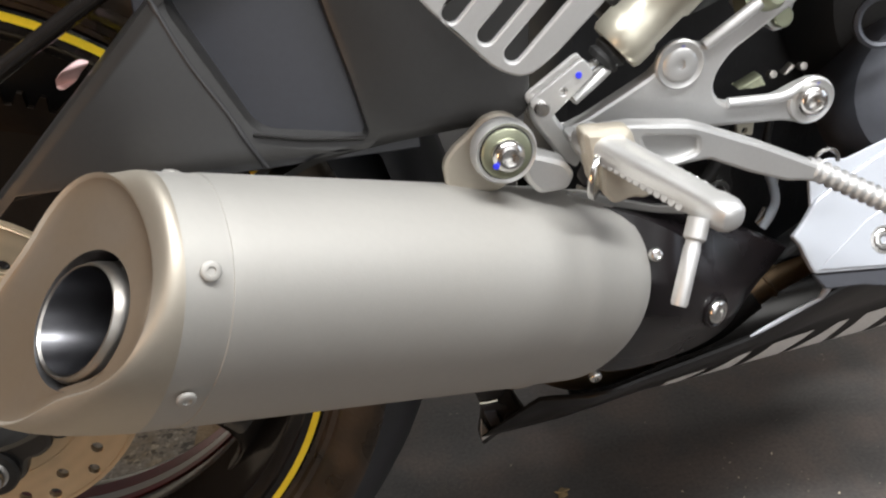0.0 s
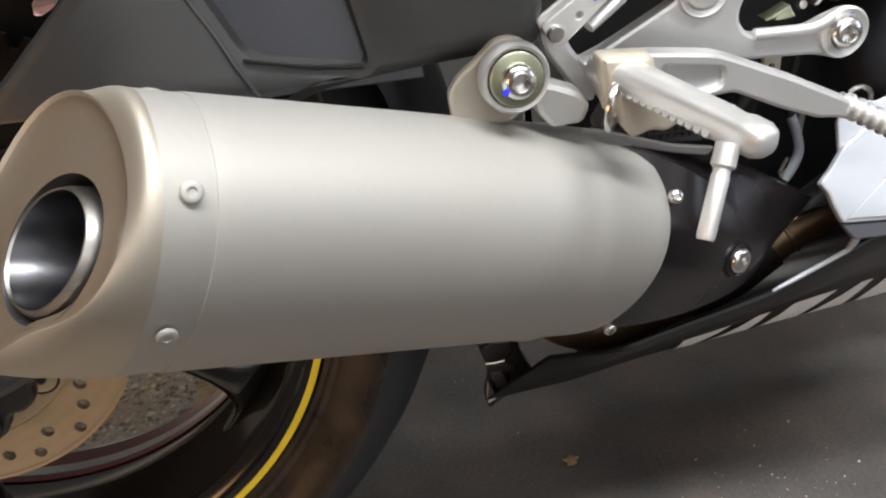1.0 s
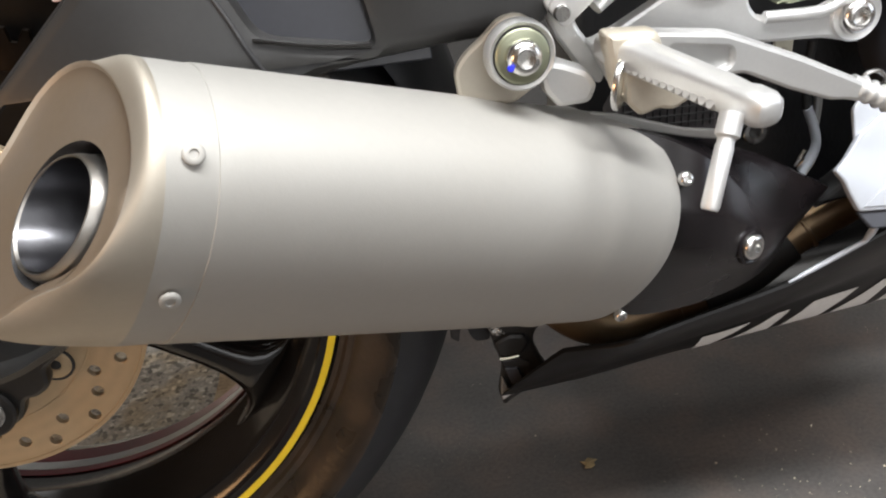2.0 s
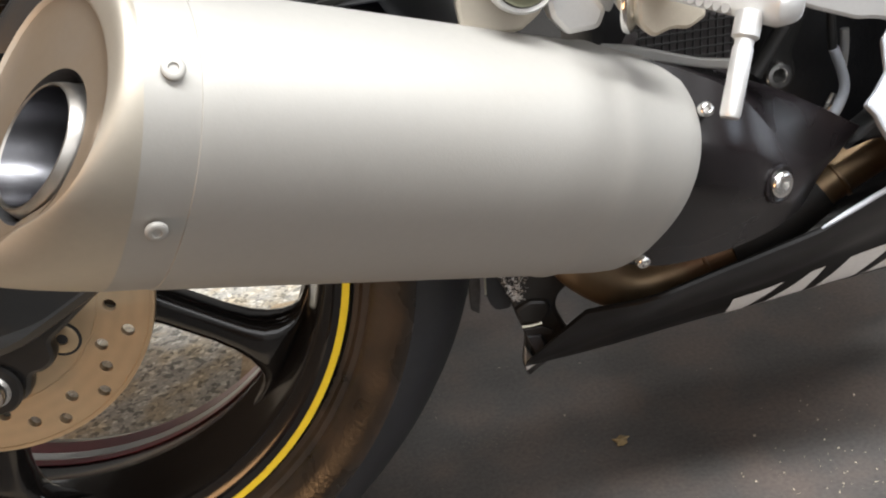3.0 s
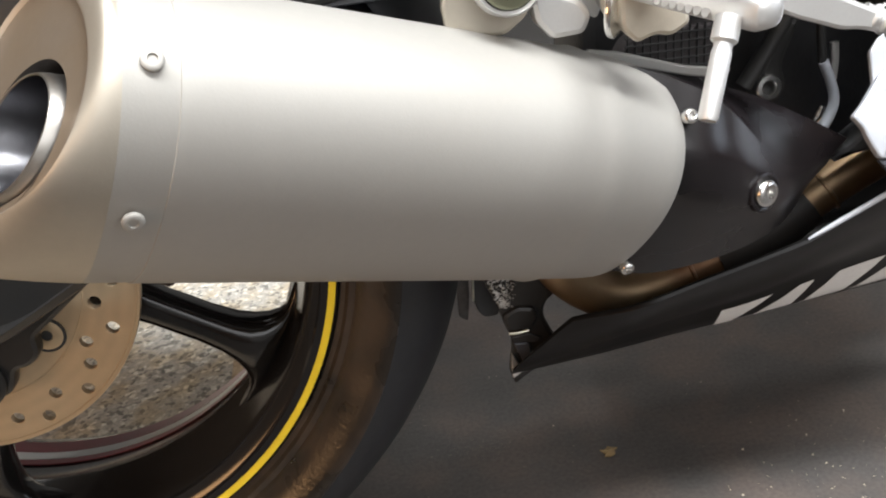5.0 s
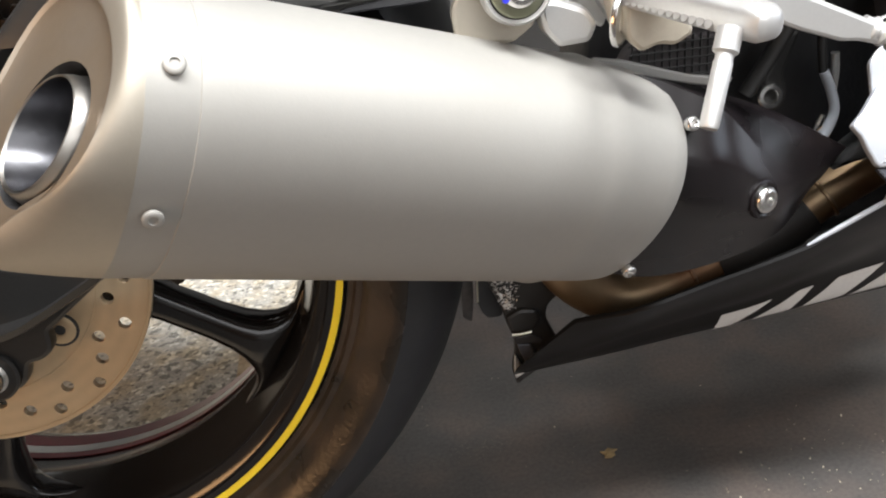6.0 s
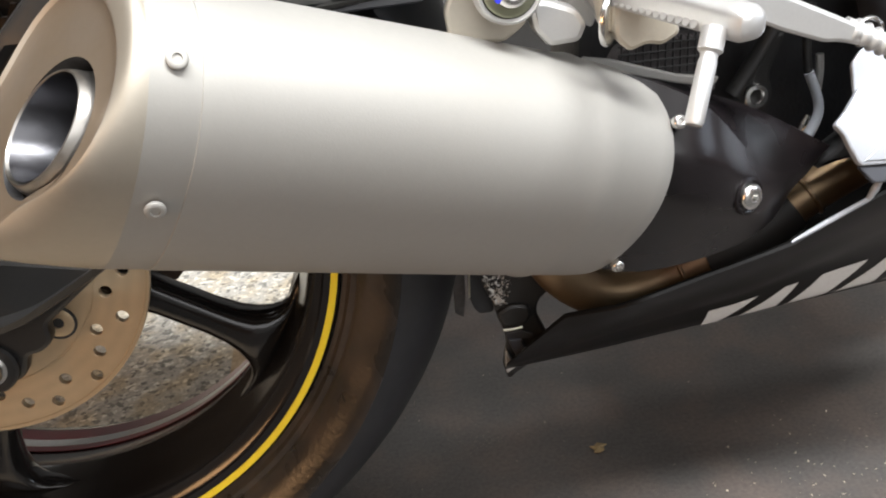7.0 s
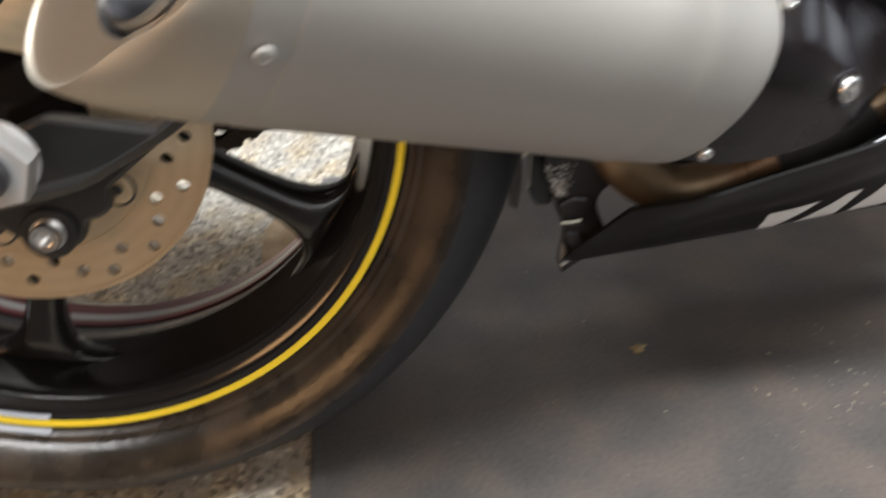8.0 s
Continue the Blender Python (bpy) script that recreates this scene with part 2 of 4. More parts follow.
def revolve(profile, m, steps=24, bm=None, closed=False):
    """A profile of (radius, height) turned about the z axis of m; closed: the profile is a loop."""
    bm = bm or bmesh.new()
    prof = list(profile)
    rings = []
    for r, z in prof:
        if r < 1e-6:
            rings.append([bm.verts.new(m @ Vector((0, 0, z)))])
        else:
            rings.append([bm.verts.new(m @ Vector((r * math.cos(2 * math.pi * i / steps), r * math.sin(2 * math.pi * i / steps), z))) for i in range(steps)])
    pairs = list(zip(rings, rings[1:])) + ([(rings[-1], rings[0])] if closed else [])
    for a, b in pairs:
        for i in range(steps):
            j = (i + 1) % steps
            if len(a) == 1 and len(b) == 1:
                continue
            if len(a) == 1:
                bm.faces.new((a[0], b[j], b[i]))
            elif len(b) == 1:
                bm.faces.new((a[i], a[j], b[0]))
            else:
                bm.faces.new((a[i], a[j], b[j], b[i]))
    return bm


def smooth_path(points, n=6):
    """Catmull-Rom points through the given ones."""
    p = [Vector(q) for q in points]
    p = [2 * p[0] - p[1]] + p + [2 * p[-1] - p[-2]]
    out = []
    for a, b, c, d in zip(p, p[1:], p[2:], p[3:]):
        for k in range(n):
            t = k / n
            out.append(0.5 * (2 * b + (c - a) * t + (2 * a - 5 * b + 4 * c - d) * t * t + (3 * b - a - 3 * c + d) * t ** 3))
    return out + [p[-2]]


def tube(points, radius, sides=14, n=6, flat=1.0, caps=(True, True), bm=None):
    """A round bar along a smooth path; radius: one number or one for each given point."""
    path = smooth_path(points, n) if n > 1 else [Vector(q) for q in points]
    radii = radius if isinstance(radius, (list, tuple)) else [radius] * len(points)
    rings, side = [], Vector((0.3, 0.2, 1)).normalized()
    for i, p in enumerate(path):
        way = (path[min(i + 1, len(path) - 1)] - path[max(i - 1, 0)]).normalized()
        side = (side - way * side.dot(way)).normalized()
        up = way.cross(side)
        f = i / (len(path) - 1) * (len(radii) - 1)
        k = min(int(f), len(radii) - 2)
        r = radii[k] + (radii[k + 1] - radii[k]) * (f - k)
        rings.append([p + r * (math.cos(a) * side + flat * math.sin(a) * up) for a in (2 * math.pi * j / sides for j in range(sides))])
    return loft(rings, caps, bm)


def rounded(points, r=0.004, n=4):
    """The outline with its corners rounded; a point may carry its own radius."""
    out = []
    pts = [(Vector(p[:2]), p[2] if len(p) > 2 else r) for p in points]
    for i, (p, rad) in enumerate(pts):
        a, b = pts[i - 1][0] - p, pts[(i + 1) % len(pts)][0] - p
        cut = min(rad, 0.48 * a.length, 0.48 * b.length)
        s, e = p + a.normalized() * cut, p + b.normalized() * cut
        for k in range(n + 1):
            t = k / n
            out.append((1 - t) ** 2 * s + 2 * t * (1 - t) * p + t * t * e)
    return out


def inset(loop, d):
    """The loop moved to its left by d."""
    out = []
    for i, p in enumerate(loop):
        a, b = (p - loop[i - 1]), (loop[(i + 1) % len(loop)] - p)
        n1, n2 = Vector((-a.y, a.x)).normalized(), Vector((-b.y, b.x)).normalized()
        n = (n1 + n2)
        n = n.normalized() if n.length > 1e-6 else n1
        out.append(p + n * d / max(0.5, n.dot(n1)))
    return out


def plate(outline, m, thick, bevel=0.001, holes=(), crisp=True):
    """A flat piece with rounded edges and holes: outlines in the x, y plane of m, its thickness spread about it."""
    bm = bmesh.new()
    if crisp:
        bm.verts.layers.int.new("crisp")
    tops, flat = [], []
    for k, loop in enumerate((outline, *holes)):
        pts = []
        for p in (Vector(q[:2]) for q in loop):
            if not pts or (p - pts[-1]).length > 2e-5:
                pts.append(p)
        if (pts[0] - pts[-1]).length < 2e-5:
            pts.pop()
        area = sum(a.x * b.y - b.x * a.y for a, b in zip(pts, pts[1:] + pts[:1]))
        if (area > 0) == (k > 0):
            pts.reverse()
        h = thick / 2
        levels = [(bevel, h), (bevel * 0.25, h - bevel * 0.35), (0, h - bevel), (0, bevel - h), (bevel * 0.25, bevel * 0.35 - h), (bevel, -h)]
        rows = [[bm.verts.new(m @ Vector((q.x, q.y, z))) for q in inset(pts, d)] for d, z in levels]
        n = len(pts)
        for a, b in zip(rows, rows[1:]):
            for i in range(n):
                bm.faces.new((a[i], b[i], b[(i + 1) % n], a[(i + 1) % n]))
        tops.append((rows[0], rows[-1]))
        flat.append([Vector((q.x, q.y, 0)) for q in inset(pts, bevel)])
    up, down = [v for t in tops for v in t[0]], [v for t in tops for v in t[1]]
    for tri in tessellate_polygon(flat):
        for row in (up, down):
            try:
                bm.faces.new([row[i] for i in tri])
            except ValueError:
                pass
    return bm


def circle(x, y, r, n=20):
    return [(x + r * math.cos(2 * math.pi * i / n), y + r * math.sin(2 * math.pi * i / n)) for i in range(n)]


def slot(a, b, r, n=8):
    """A long hole with round ends."""
    a, b = Vector(a), Vector(b)
    ang = math.atan2(b.y - a.y, b.x - a.x)
    return [(b.x + r * math.cos(ang - math.pi / 2 + math.pi * k / n), b.y + r * math.sin(ang - math.pi / 2 + math.pi * k / n)) for k in range(n + 1)] + [
        (a.x + r * math.cos(ang + math.pi / 2 + math.pi * k / n), a.y + r * math.sin(ang + math.pi / 2 + math.pi * k / n)) for k in range(n + 1)]


def bolt(name, place, way, r, high, mat, parent, socket=0.45, washer=0.0, label="", flat=False):
    """A button-head screw with a hexagon socket, its head out along way."""
    m = basis(place, way)
    bm = bmesh.new()
    s = r * socket
    if washer:
        revolve([(washer, -0.0006), (washer, 0.0009), (r * 0.9, 0.0011)], m, 24, bm)
    crown = [(r, -0.001), (r, high * 0.35), (r * 0.93, high * 0.65), (r * 0.75, high * 0.9)] if not flat else [(r * 0.97, -0.001), (r, high * 0.2), (r, high * 0.8), (r * 0.93, high)]
    revolve(crown + [(s * 1.15, high), (s, high * 0.96)], m, 24, bm)
    hexa = lambda z, q: [m @ Vector((q * math.cos(math.pi / 3 * (k // 4) + math.pi / 12 * (k % 4)), q * math.sin(math.pi / 3 * (k // 4) + math.pi / 12 * (k % 4)), z)) for k in range(24)]
    loft([hexa(high * 0.96, s), hexa(high * 0.25, s * 0.9)], (False, True), bm)
    return part(name, bm, mat, parent, label)


def upright(y):
    """A pose whose x, y plane is the world's x, z plane at y, seen from the exhaust's side."""
    return basis((0, y, 0), (0, -1, 0))


def superellipse(a, b, n, psi, steps=72):
    """Points u (across) and v (up) of a rounded section of half height a and half width b, turned by psi."""
    out = []
    for i in range(steps):
        t = 2 * math.pi * i / steps
        c, s = math.cos(t), math.sin(t)
        u = b * math.copysign(abs(c) ** (2 / n), c)
        v = a * math.copysign(abs(s) ** (2 / n), s)
        out.append((u * math.cos(psi) - v * math.sin(psi), u * math.sin(psi) + v * math.cos(psi)))
    return out


# ---- the place ----
def slab(name, x0, x1, y0, y1, z0, z1, mat, label, category):
    bm = bmesh.new()
    bmesh.ops.create_cube(bm, size=1)
    bmesh.ops.scale(bm, vec=(x1 - x0, y1 - y0, z1 - z0), verts=bm.verts)
    bmesh.ops.translate(bm, vec=((x0 + x1) / 2, (y0 + y1) / 2, (z0 + z1) / 2), verts=bm.verts)
    return tagged(bm_object(name, bm, mat, False), label, category, kind="structure")


# asphalt is unseen, kept dark to limit bounce on the silencer's underside
slab("floor", -1.6, 2.4, -1.8, 2.2, -0.12, -0.012, ASPHALT, "dark asphalt floor of the garage", "floor")
slab("stone_paving", -1.6, 0.45, -0.26, 2.2, -0.012, -0.005, STONE, "rough speckled brown and grey stone paving", "paving")
# unseen walls, window gaps and ceiling, added to close the room and shape bounced light
slab("wall_north", -1.72, 2.52, 2.2, 2.32, -0.12, 2.7, DARK_WALL, "plain dark grey painted wall closing the garage", "wall")
slab("wall_south_west", -1.72, 0.02, -1.92, -1.8, -0.12, 2.7, WOOD_WALL, "plain dark brown wooden wall beside the wide window", "wall")
slab("wall_south_east", 1.52, 2.52, -1.92, -1.8, -0.12, 2.7, PLASTER, "plain plastered wall beside the wide window", "wall")
slab("wall_south_lintel", 0.02, 1.52, -1.92, -1.8, 2.09, 2.7, PLASTER, "plain plastered wall over the wide window", "wall")
slab("wall_south_sill", 0.02, 1.52, -1.92, -1.8, -0.12, 0.81, PLASTER, "plain plastered low wall under the wide window", "wall")
slab("wall_west", -1.72, -1.6, -1.8, 2.2, -0.12, 2.7, WOOD_WALL, "plain dark brown wooden wall closing the garage", "wall")
for wall_name, y0, y1, z0, z1, where in (("wall_east_south", -1.8, -1.0, -0.12, 2.7, "beside"), ("wall_east_north", -0.1, 2.2, -0.12, 2.7, "beside"), ("wall_east_lintel", -1.0, -0.1, 1.4, 2.7, "over"), ("wall_east_sill", -1.0, -0.1, -0.12, 0.5, "under")):
    slab(wall_name, 2.4, 2.52, y0, y1, z0, z1, WOOD_WALL, "plain dark brown wooden wall " + where + " the side window", "wall")
slab("ceiling", -1.72, 2.52, -1.92, 2.32, 2.7, 2.8, CEILING_WHITE, "plain white plastered ceiling", "ceiling")


def brown_slab():
    """The brown corner of the paving beside the mat."""
    o = rounded([(0.056, 0.20), (0.066, 0.322), (0.064, 0.387), (0.095, 0.46), (0.128, 0.46), (0.128, 0.20)], 0.004)
    bm = plate(o, Matrix.Translation((0, 0, -0.0045)), 0.003, 0.0008)
    return tagged(bm_object("paving_corner", bm, BROWN_STONE), "brown paving corner beside the mat", "paving", kind="structure")


brown_slab()


def floor_mat():
    m = Matrix.Translation((0, 0, -0.006))
    bm = plate(rounded([(0.13, -0.24), (1.9, -0.24), (1.9, 0.50), (0.13, 0.50)], 0.01), m, 0.012, 0.001)
    ob = bm_object("floor_mat", bm, MAT_GREY)
    return tagged(ob, "dusty dark grey rubber mat lying on the stone floor", "mat")


floor_mat()

bike = thing("motorcycle", (0.35, 0.07, 0.0), "black and white sports motorcycle parked with a titanium silencer", "motorcycle")


# ---- silencer ----
P_SEAM, P_FRONT = Vector((0.1721, -0.1407, 0.4153)), Vector((0.3861, -0.0470, 0.3278))
WAY = (P_FRONT - P_SEAM).normalized()
OUT = WAY.cross(Vector((0, 0, 1))).normalized()
UP = OUT.cross(WAY)
BODY_LENGTH = (P_FRONT - P_SEAM).length
N_SECT, PSI = 2.22, -0.572
SLASH_C = Vector((0.1287, -0.1571, 0.4351))
SLASH_N = Vector((-0.5916, -0.4850, 0.6440)).normalized()
SLASH_A = Vector((0, 0, 1)).cross(SLASH_N).normalized()
SLASH_B = SLASH_N.cross(SLASH_A)


def body_ring(s, grow=0.0):
    """The silencer's section s metres ahead of the cap's seam."""
    f = s / BODY_LENGTH
    a, b = 0.0669 + (0.0656 - 0.0669) * f + grow, 0.0512 + (0.0545 - 0.0512) * f + grow
    lead = 0.0042 * max(0.0, (s - 0.15) / (BODY_LENGTH - 0.15))
    return [P_SEAM + WAY * (s + lead * 0.46 * ((u * 0.95 - v * 0.3) / b + math.sqrt(((u * 0.95 - v * 0.3) / b) ** 2 + 0.35))) + OUT * u + UP * v for u, v in superellipse(a, b, N_SECT, PSI)]


def slash_radius(t):
    return 0.0544 * (1 - 0.0372 * math.cos(2 * t) + 0.151 * math.sin(2 * t) + 0.1015 * math.cos(3 * t) - 0.0283 * math.sin(3 * t))


def slash_ring(scale=1.0, lift=0.0):
    """The rim of the slanted mouth, point by point behind the seam's section."""
    out = []
    for p in body_ring(0):
        k = (SLASH_C - p).dot(SLASH_N) / (-WAY).dot(SLASH_N)
        q = p - WAY * k - SLASH_C
        t = math.atan2(q.dot(SLASH_B), q.dot(SLASH_A))
        r = slash_radius(t)
        q = SLASH_C + SLASH_A * r * math.cos(t) + SLASH_B * r * math.sin(t)
        out.append(SLASH_C + (q - SLASH_C) * scale + SLASH_N * lift)
    return out


def mixed(a, b, f):
    """A ring between two others."""
    return [p.lerp(q, f) for p, q in zip(a, b)]


def drawn_in(a, b, f):
    """Between two rings: straight on along the silencer at first, then drawn in to the rim."""
    out, mid = [], sum(a, Vector()) / len(a)
    for p, q in zip(a, b):
        back = (q - p).dot(-WAY)
        side = (q - p) + WAY * back
        r = (p - mid).normalized()
        k = 0.34 * min(1.0, max(0.0, 0.2 + 0.9 * r.dot(OUT) - 1.1 * r.dot(UP)))
        out.append(p - WAY * (back * (1 - (1 - f) ** 1.15)) + side * (k * f + (1 - k) * f ** 4) + r * (0.0004 * max(0.0, r.dot(UP)) * math.sin(math.pi * min(1.0, f * 1.15))))
    return out


def silencer():
    rings = [body_ring(0.0, -0.0010), body_ring(0.0004, -0.0001), body_ring(0.002)] + [body_ring(s) for s in (0.01, 0.05, 0.10, 0.15, 0.19, 0.2)]
    rings += [body_ring(0.205, 0.0009), body_ring(0.212, -0.0004), body_ring(BODY_LENGTH - 0.01, -0.0006), body_ring(BODY_LENGTH - 0.002, -0.0012), body_ring(BODY_LENGTH, -0.0024), body_ring(BODY_LENGTH - 0.004, -0.006)]
    body = part("silencer", loft(rings), TITANIUM, bike, "satin titanium silencer with a slash-cut end")
    # end cap
    rim = slash_ring()
    step = [p - WAY * 0.0195 for p in body_ring(0, -0.0003)]
    band = [[p - WAY * s for p in body_ring(0, g)] for s, g in ((-0.002, -0.0006), (0.001, -0.0005), (0.010, -0.0004), (0.0195, -0.0003), (0.0202, -0.0012))]
    part("cap_band", loft(band, (False, False)), TITANIUM, body, "plain titanium band under the cap screws")
    rings = [step] + [drawn_in(step, rim, f) for f in (0.06, 0.14, 0.3, 0.5, 0.64, 0.74, 0.82, 0.88, 0.93, 0.97, 1.0)]
    rings += [slash_ring(0.993, -0.0002), slash_ring(0.982, -0.0008), slash_ring(0.968, -0.0016)]
    face = [slash_ring(0.969, -0.0016), slash_ring(0.945, -0.0022), slash_ring(0.91, -0.0026), slash_ring(0.86, -0.0028)]
    mouth = pipe_ring(0.0291, -0.0045, 0.0010)
    last = slash_ring(0.86, -0.0028)
    face += [mixed(last, mouth, f) for f in (0.35, 0.7)] + [mouth]
    part("cap_face", loft(face, (False, False)), CAP_FACE, body, "slanted face of the end cap, mirrored brown put into its colour")
    part("end_cap", loft(rings, (False, False)), CAP_METAL, body, "tan-tinted metal end cap")
    # the gap's walls are coloured dark for the shade inside it
    part("mouth_gap", loft([mouth, [p + WAY * 0.001 for p in pipe_ring(0.0288, -0.0045, 0.0010)], [p + WAY * 0.03 for p in pipe_ring(0.0288, -0.0045, 0.0010)]], (False, False)), DARK_PART, body, "black gap round the outlet pipe, its shade put into the colour")
    out, inn = 0.0257, 0.0227
    lip = ((out, -0.0060), (out - 0.0003, -0.0042), (out - 0.0012, -0.0018), (inn + 0.0009, 0.0002), (inn + 0.0003, 0.0004), (inn, 0.0))
    tube_rings = [[p + WAY * 0.05 for p in pipe_ring(out, 0)]] + [pipe_ring(r, lift - 0.0016) for r, lift in lip] + [[p + WAY * 0.004 for p in pipe_ring(inn, 0)]]
    part("outlet_pipe", loft(tube_rings, (False, False)), DULL_STEEL, body, "polished steel outlet pipe with a rolled lip")
    liner = [[p + WAY * s for p in pipe_ring(inn - 0.0004, 0)] for s in (0.002, 0.10)]
    part("outlet_liner", loft(liner, (False, True)), DARK_STEEL, body, "dark steel inside of the outlet pipe")
    for place, way in (((0.1980, -0.1885, 0.4560), (0.33, -0.85, 0.40)), ((0.1768, -0.1935, 0.4003), (0.20, -0.93, -0.31)), ((0.1821, -0.1309, 0.4752), (0.29, 0.21, 0.93))):
        bolt("cap_screw", place, way, 0.0042, 0.0010, TITANIUM, body, 0.44)
    return body


def pipe_ring(r, lift, rise=0.0):
    """The outlet pipe's round section, cut along the slanted mouth."""
    c = Vector((0.1355, -0.1705, 0.4335 + rise)) + SLASH_N * lift
    out = []
    for p in body_ring(0):
        q = p - P_SEAM
        t = math.atan2(q.dot(UP), q.dot(OUT))
        e = c + r * (math.cos(t) * OUT + math.sin(t) * UP)
        out.append(e - WAY * ((c - e).dot(SLASH_N) / (-WAY).dot(SLASH_N)) * 1.0)
    return out


silencer()


# ---- heat cover and exhaust ----
def heat_cover():
    """A bulging cover: a crease runs down its side, with a recessed facet above and a shoulder under it."""
    top = ((0.4040, -0.0550, 0.3890), (0.4320, -0.0520, 0.3785), (0.4610, -0.0440, 0.3630), (0.5020, -0.0320, 0.3410), (0.5520, -0.0130, 0.3080))
    brow = ((0.4030, -0.0590, 0.3895), (0.4300, -0.0590, 0.3785), (0.4580, -0.0535, 0.3620), (0.4930, -0.0440, 0.3370), (0.5460, -0.0170, 0.3060))
    crease = ((0.4000, -0.0660, 0.3910), (0.4240, -0.0695, 0.3805), (0.4490, -0.0720, 0.3640), (0.4930, -0.0530, 0.3155), (0.5390, -0.0200, 0.3015))
    shoulder = ((0.3880, -0.0800, 0.3560), (0.4160, -0.0900, 0.3510), (0.4460, -0.0860, 0.3400), (0.4870, -0.0610, 0.3110), (0.5365, -0.0210, 0.2985))
    belly = ((0.3890, -0.0720, 0.3280), (0.4160, -0.0880, 0.3250), (0.4460, -0.0860, 0.3130), (0.4870, -0.0625, 0.2960), (0.5335, -0.0200, 0.2935))
    bottom = ((0.3820, -0.0420, 0.2640), (0.4140, -0.0540, 0.2610), (0.4600, -0.0520, 0.2640), (0.4970, -0.0430, 0.2730), (0.5300, -0.0140, 0.2850))
    lines = [smooth_path(line, 8) for line in (top, brow, crease, shoulder, belly, bottom)]
    rings = []
    for t, w, c, s, b, d in zip(*lines):
        brim = [t.lerp(w, 0.5), w.lerp(t, 0.2).lerp(w.lerp(c, 0.2), 0.5), w.lerp(c, 0.4), c.lerp(w, 0.06)]
        soft = [s.lerp(c, 0.30), s.lerp(c, 0.12).lerp(s.lerp(b, 0.12), 0.25), s.lerp(c, 0.12).lerp(s.lerp(b, 0.12), 0.75), s.lerp(b, 0.30)]
        low = [b.lerp(s, 0.25), b.lerp(s, 0.1).lerp(b.lerp(d, 0.1), 0.5), b.lerp(d, 0.25)]
        rings.append([t + Vector((0, 0.05, -0.012)), t + Vector((0, 0.012, -0.0008)), t + Vector((0, 0.003, 0)), t, *brim, c, c.lerp(s, 0.06), c.lerp(s, 0.4), *soft, *low, b.lerp(d, 0.6), d, d + Vector((0, 0.006, -0.001)), d + Vector((0, 0.045, 0.010))])
    cover = part("heat_cover", loft(rings), COVER_BLACK, bike, "glossy brownish-black heat cover")
    around = len(rings[0])
    for e in cover.data.edges:
        if all(v % around == 8 for v in e.vertices):
            e.use_edge_sharp = True
    for place, way in (((0.4245, -0.0865, 0.366), (0.1, -0.85, 0.5)), ((0.390, -0.0845, 0.285), (0.1, -0.9, -0.3))):
        bolt("cover_screw", place, way, 0.0041 if place[0] > 0.4 else 0.0040, 0.003, STEEL, cover)
    well = basis((0.4710, -0.0745, 0.3110), (0.42, -0.88, 0.10))
    part("screw_well", revolve([(0.0115, -0.002), (0.0112, 0.0006), (0.0098, 0.0010), (0.0088, 0.0002), (0.0, 0.0)], well, 28), COVER_BLACK, cover)
    bolt("cover_screw", well @ Vector((0, 0, 0.0004)), (0.42, -0.88, 0.10), 0.0078, 0.0042, STEEL, cover, 0.32)
    link = part("link_pipe", tube([(0.352, 0.046, 0.290), (0.366, 0.040, 0.250), (0.385, 0.037, 0.217), (0.412, 0.037, 0.197), (0.444, 0.036, 0.197), (0.485, 0.034, 0.212), (0.526, 0.034, 0.228), (0.564, 0.034, 0.254), (0.600, 0.034, 0.272)], [0.0180, 0.0180, 0.0180, 0.0180, 0.0175, 0.0170, 0.0165, 0.0165, 0.0165], 20), BRONZE, bike, "heat-tinted bronze exhaust link pipe")
    for at, way in (((0.5640, 0.0340, 0.2540), (0.85, 0.0, 0.53)), ((0.470, 0.0345, 0.2065), (0.94, -0.03, 0.33))):
        part("weld_bead", revolve([(0.0160, -0.0018), (0.0183, -0.0008), (0.0183, 0.0008), (0.0160, 0.0018)], basis(at, way), 28, closed=True), BRONZE, link)
    # made-up sleeve that blackens the bright pipe beside the cover
    part("pipe_sleeve", tube([(0.488, 0.034, 0.2135), (0.505, 0.034, 0.2195), (0.525, 0.034, 0.2280), (0.552, 0.034, 0.2460)], [0.0190, 0.0205, 0.0205, 0.0190], 20), BLACK_RUBBER, link, "added black sleeve hiding a stretch of the link pipe")
    part("dark_shroud", plate(rounded([(0.545, 0.291), (0.575, 0.312), (0.64, 0.33), (0.64, 0.296), (0.575, 0.2935)], 0.003), upright(0.004), 0.02, 0.003), DARK_PART, link, "black shroud over the link pipe")


heat_cover()


# ---- rear wheel ----
WHEEL = Matrix.Translation((0, 0, 0.309)) @ pose(0, 0, 0, -2.8, 0, 0) @ pose(0, 0, 0, -90, 0, 0)
# in WHEEL the z axis is the axle, away from the exhaust's side; x ahead


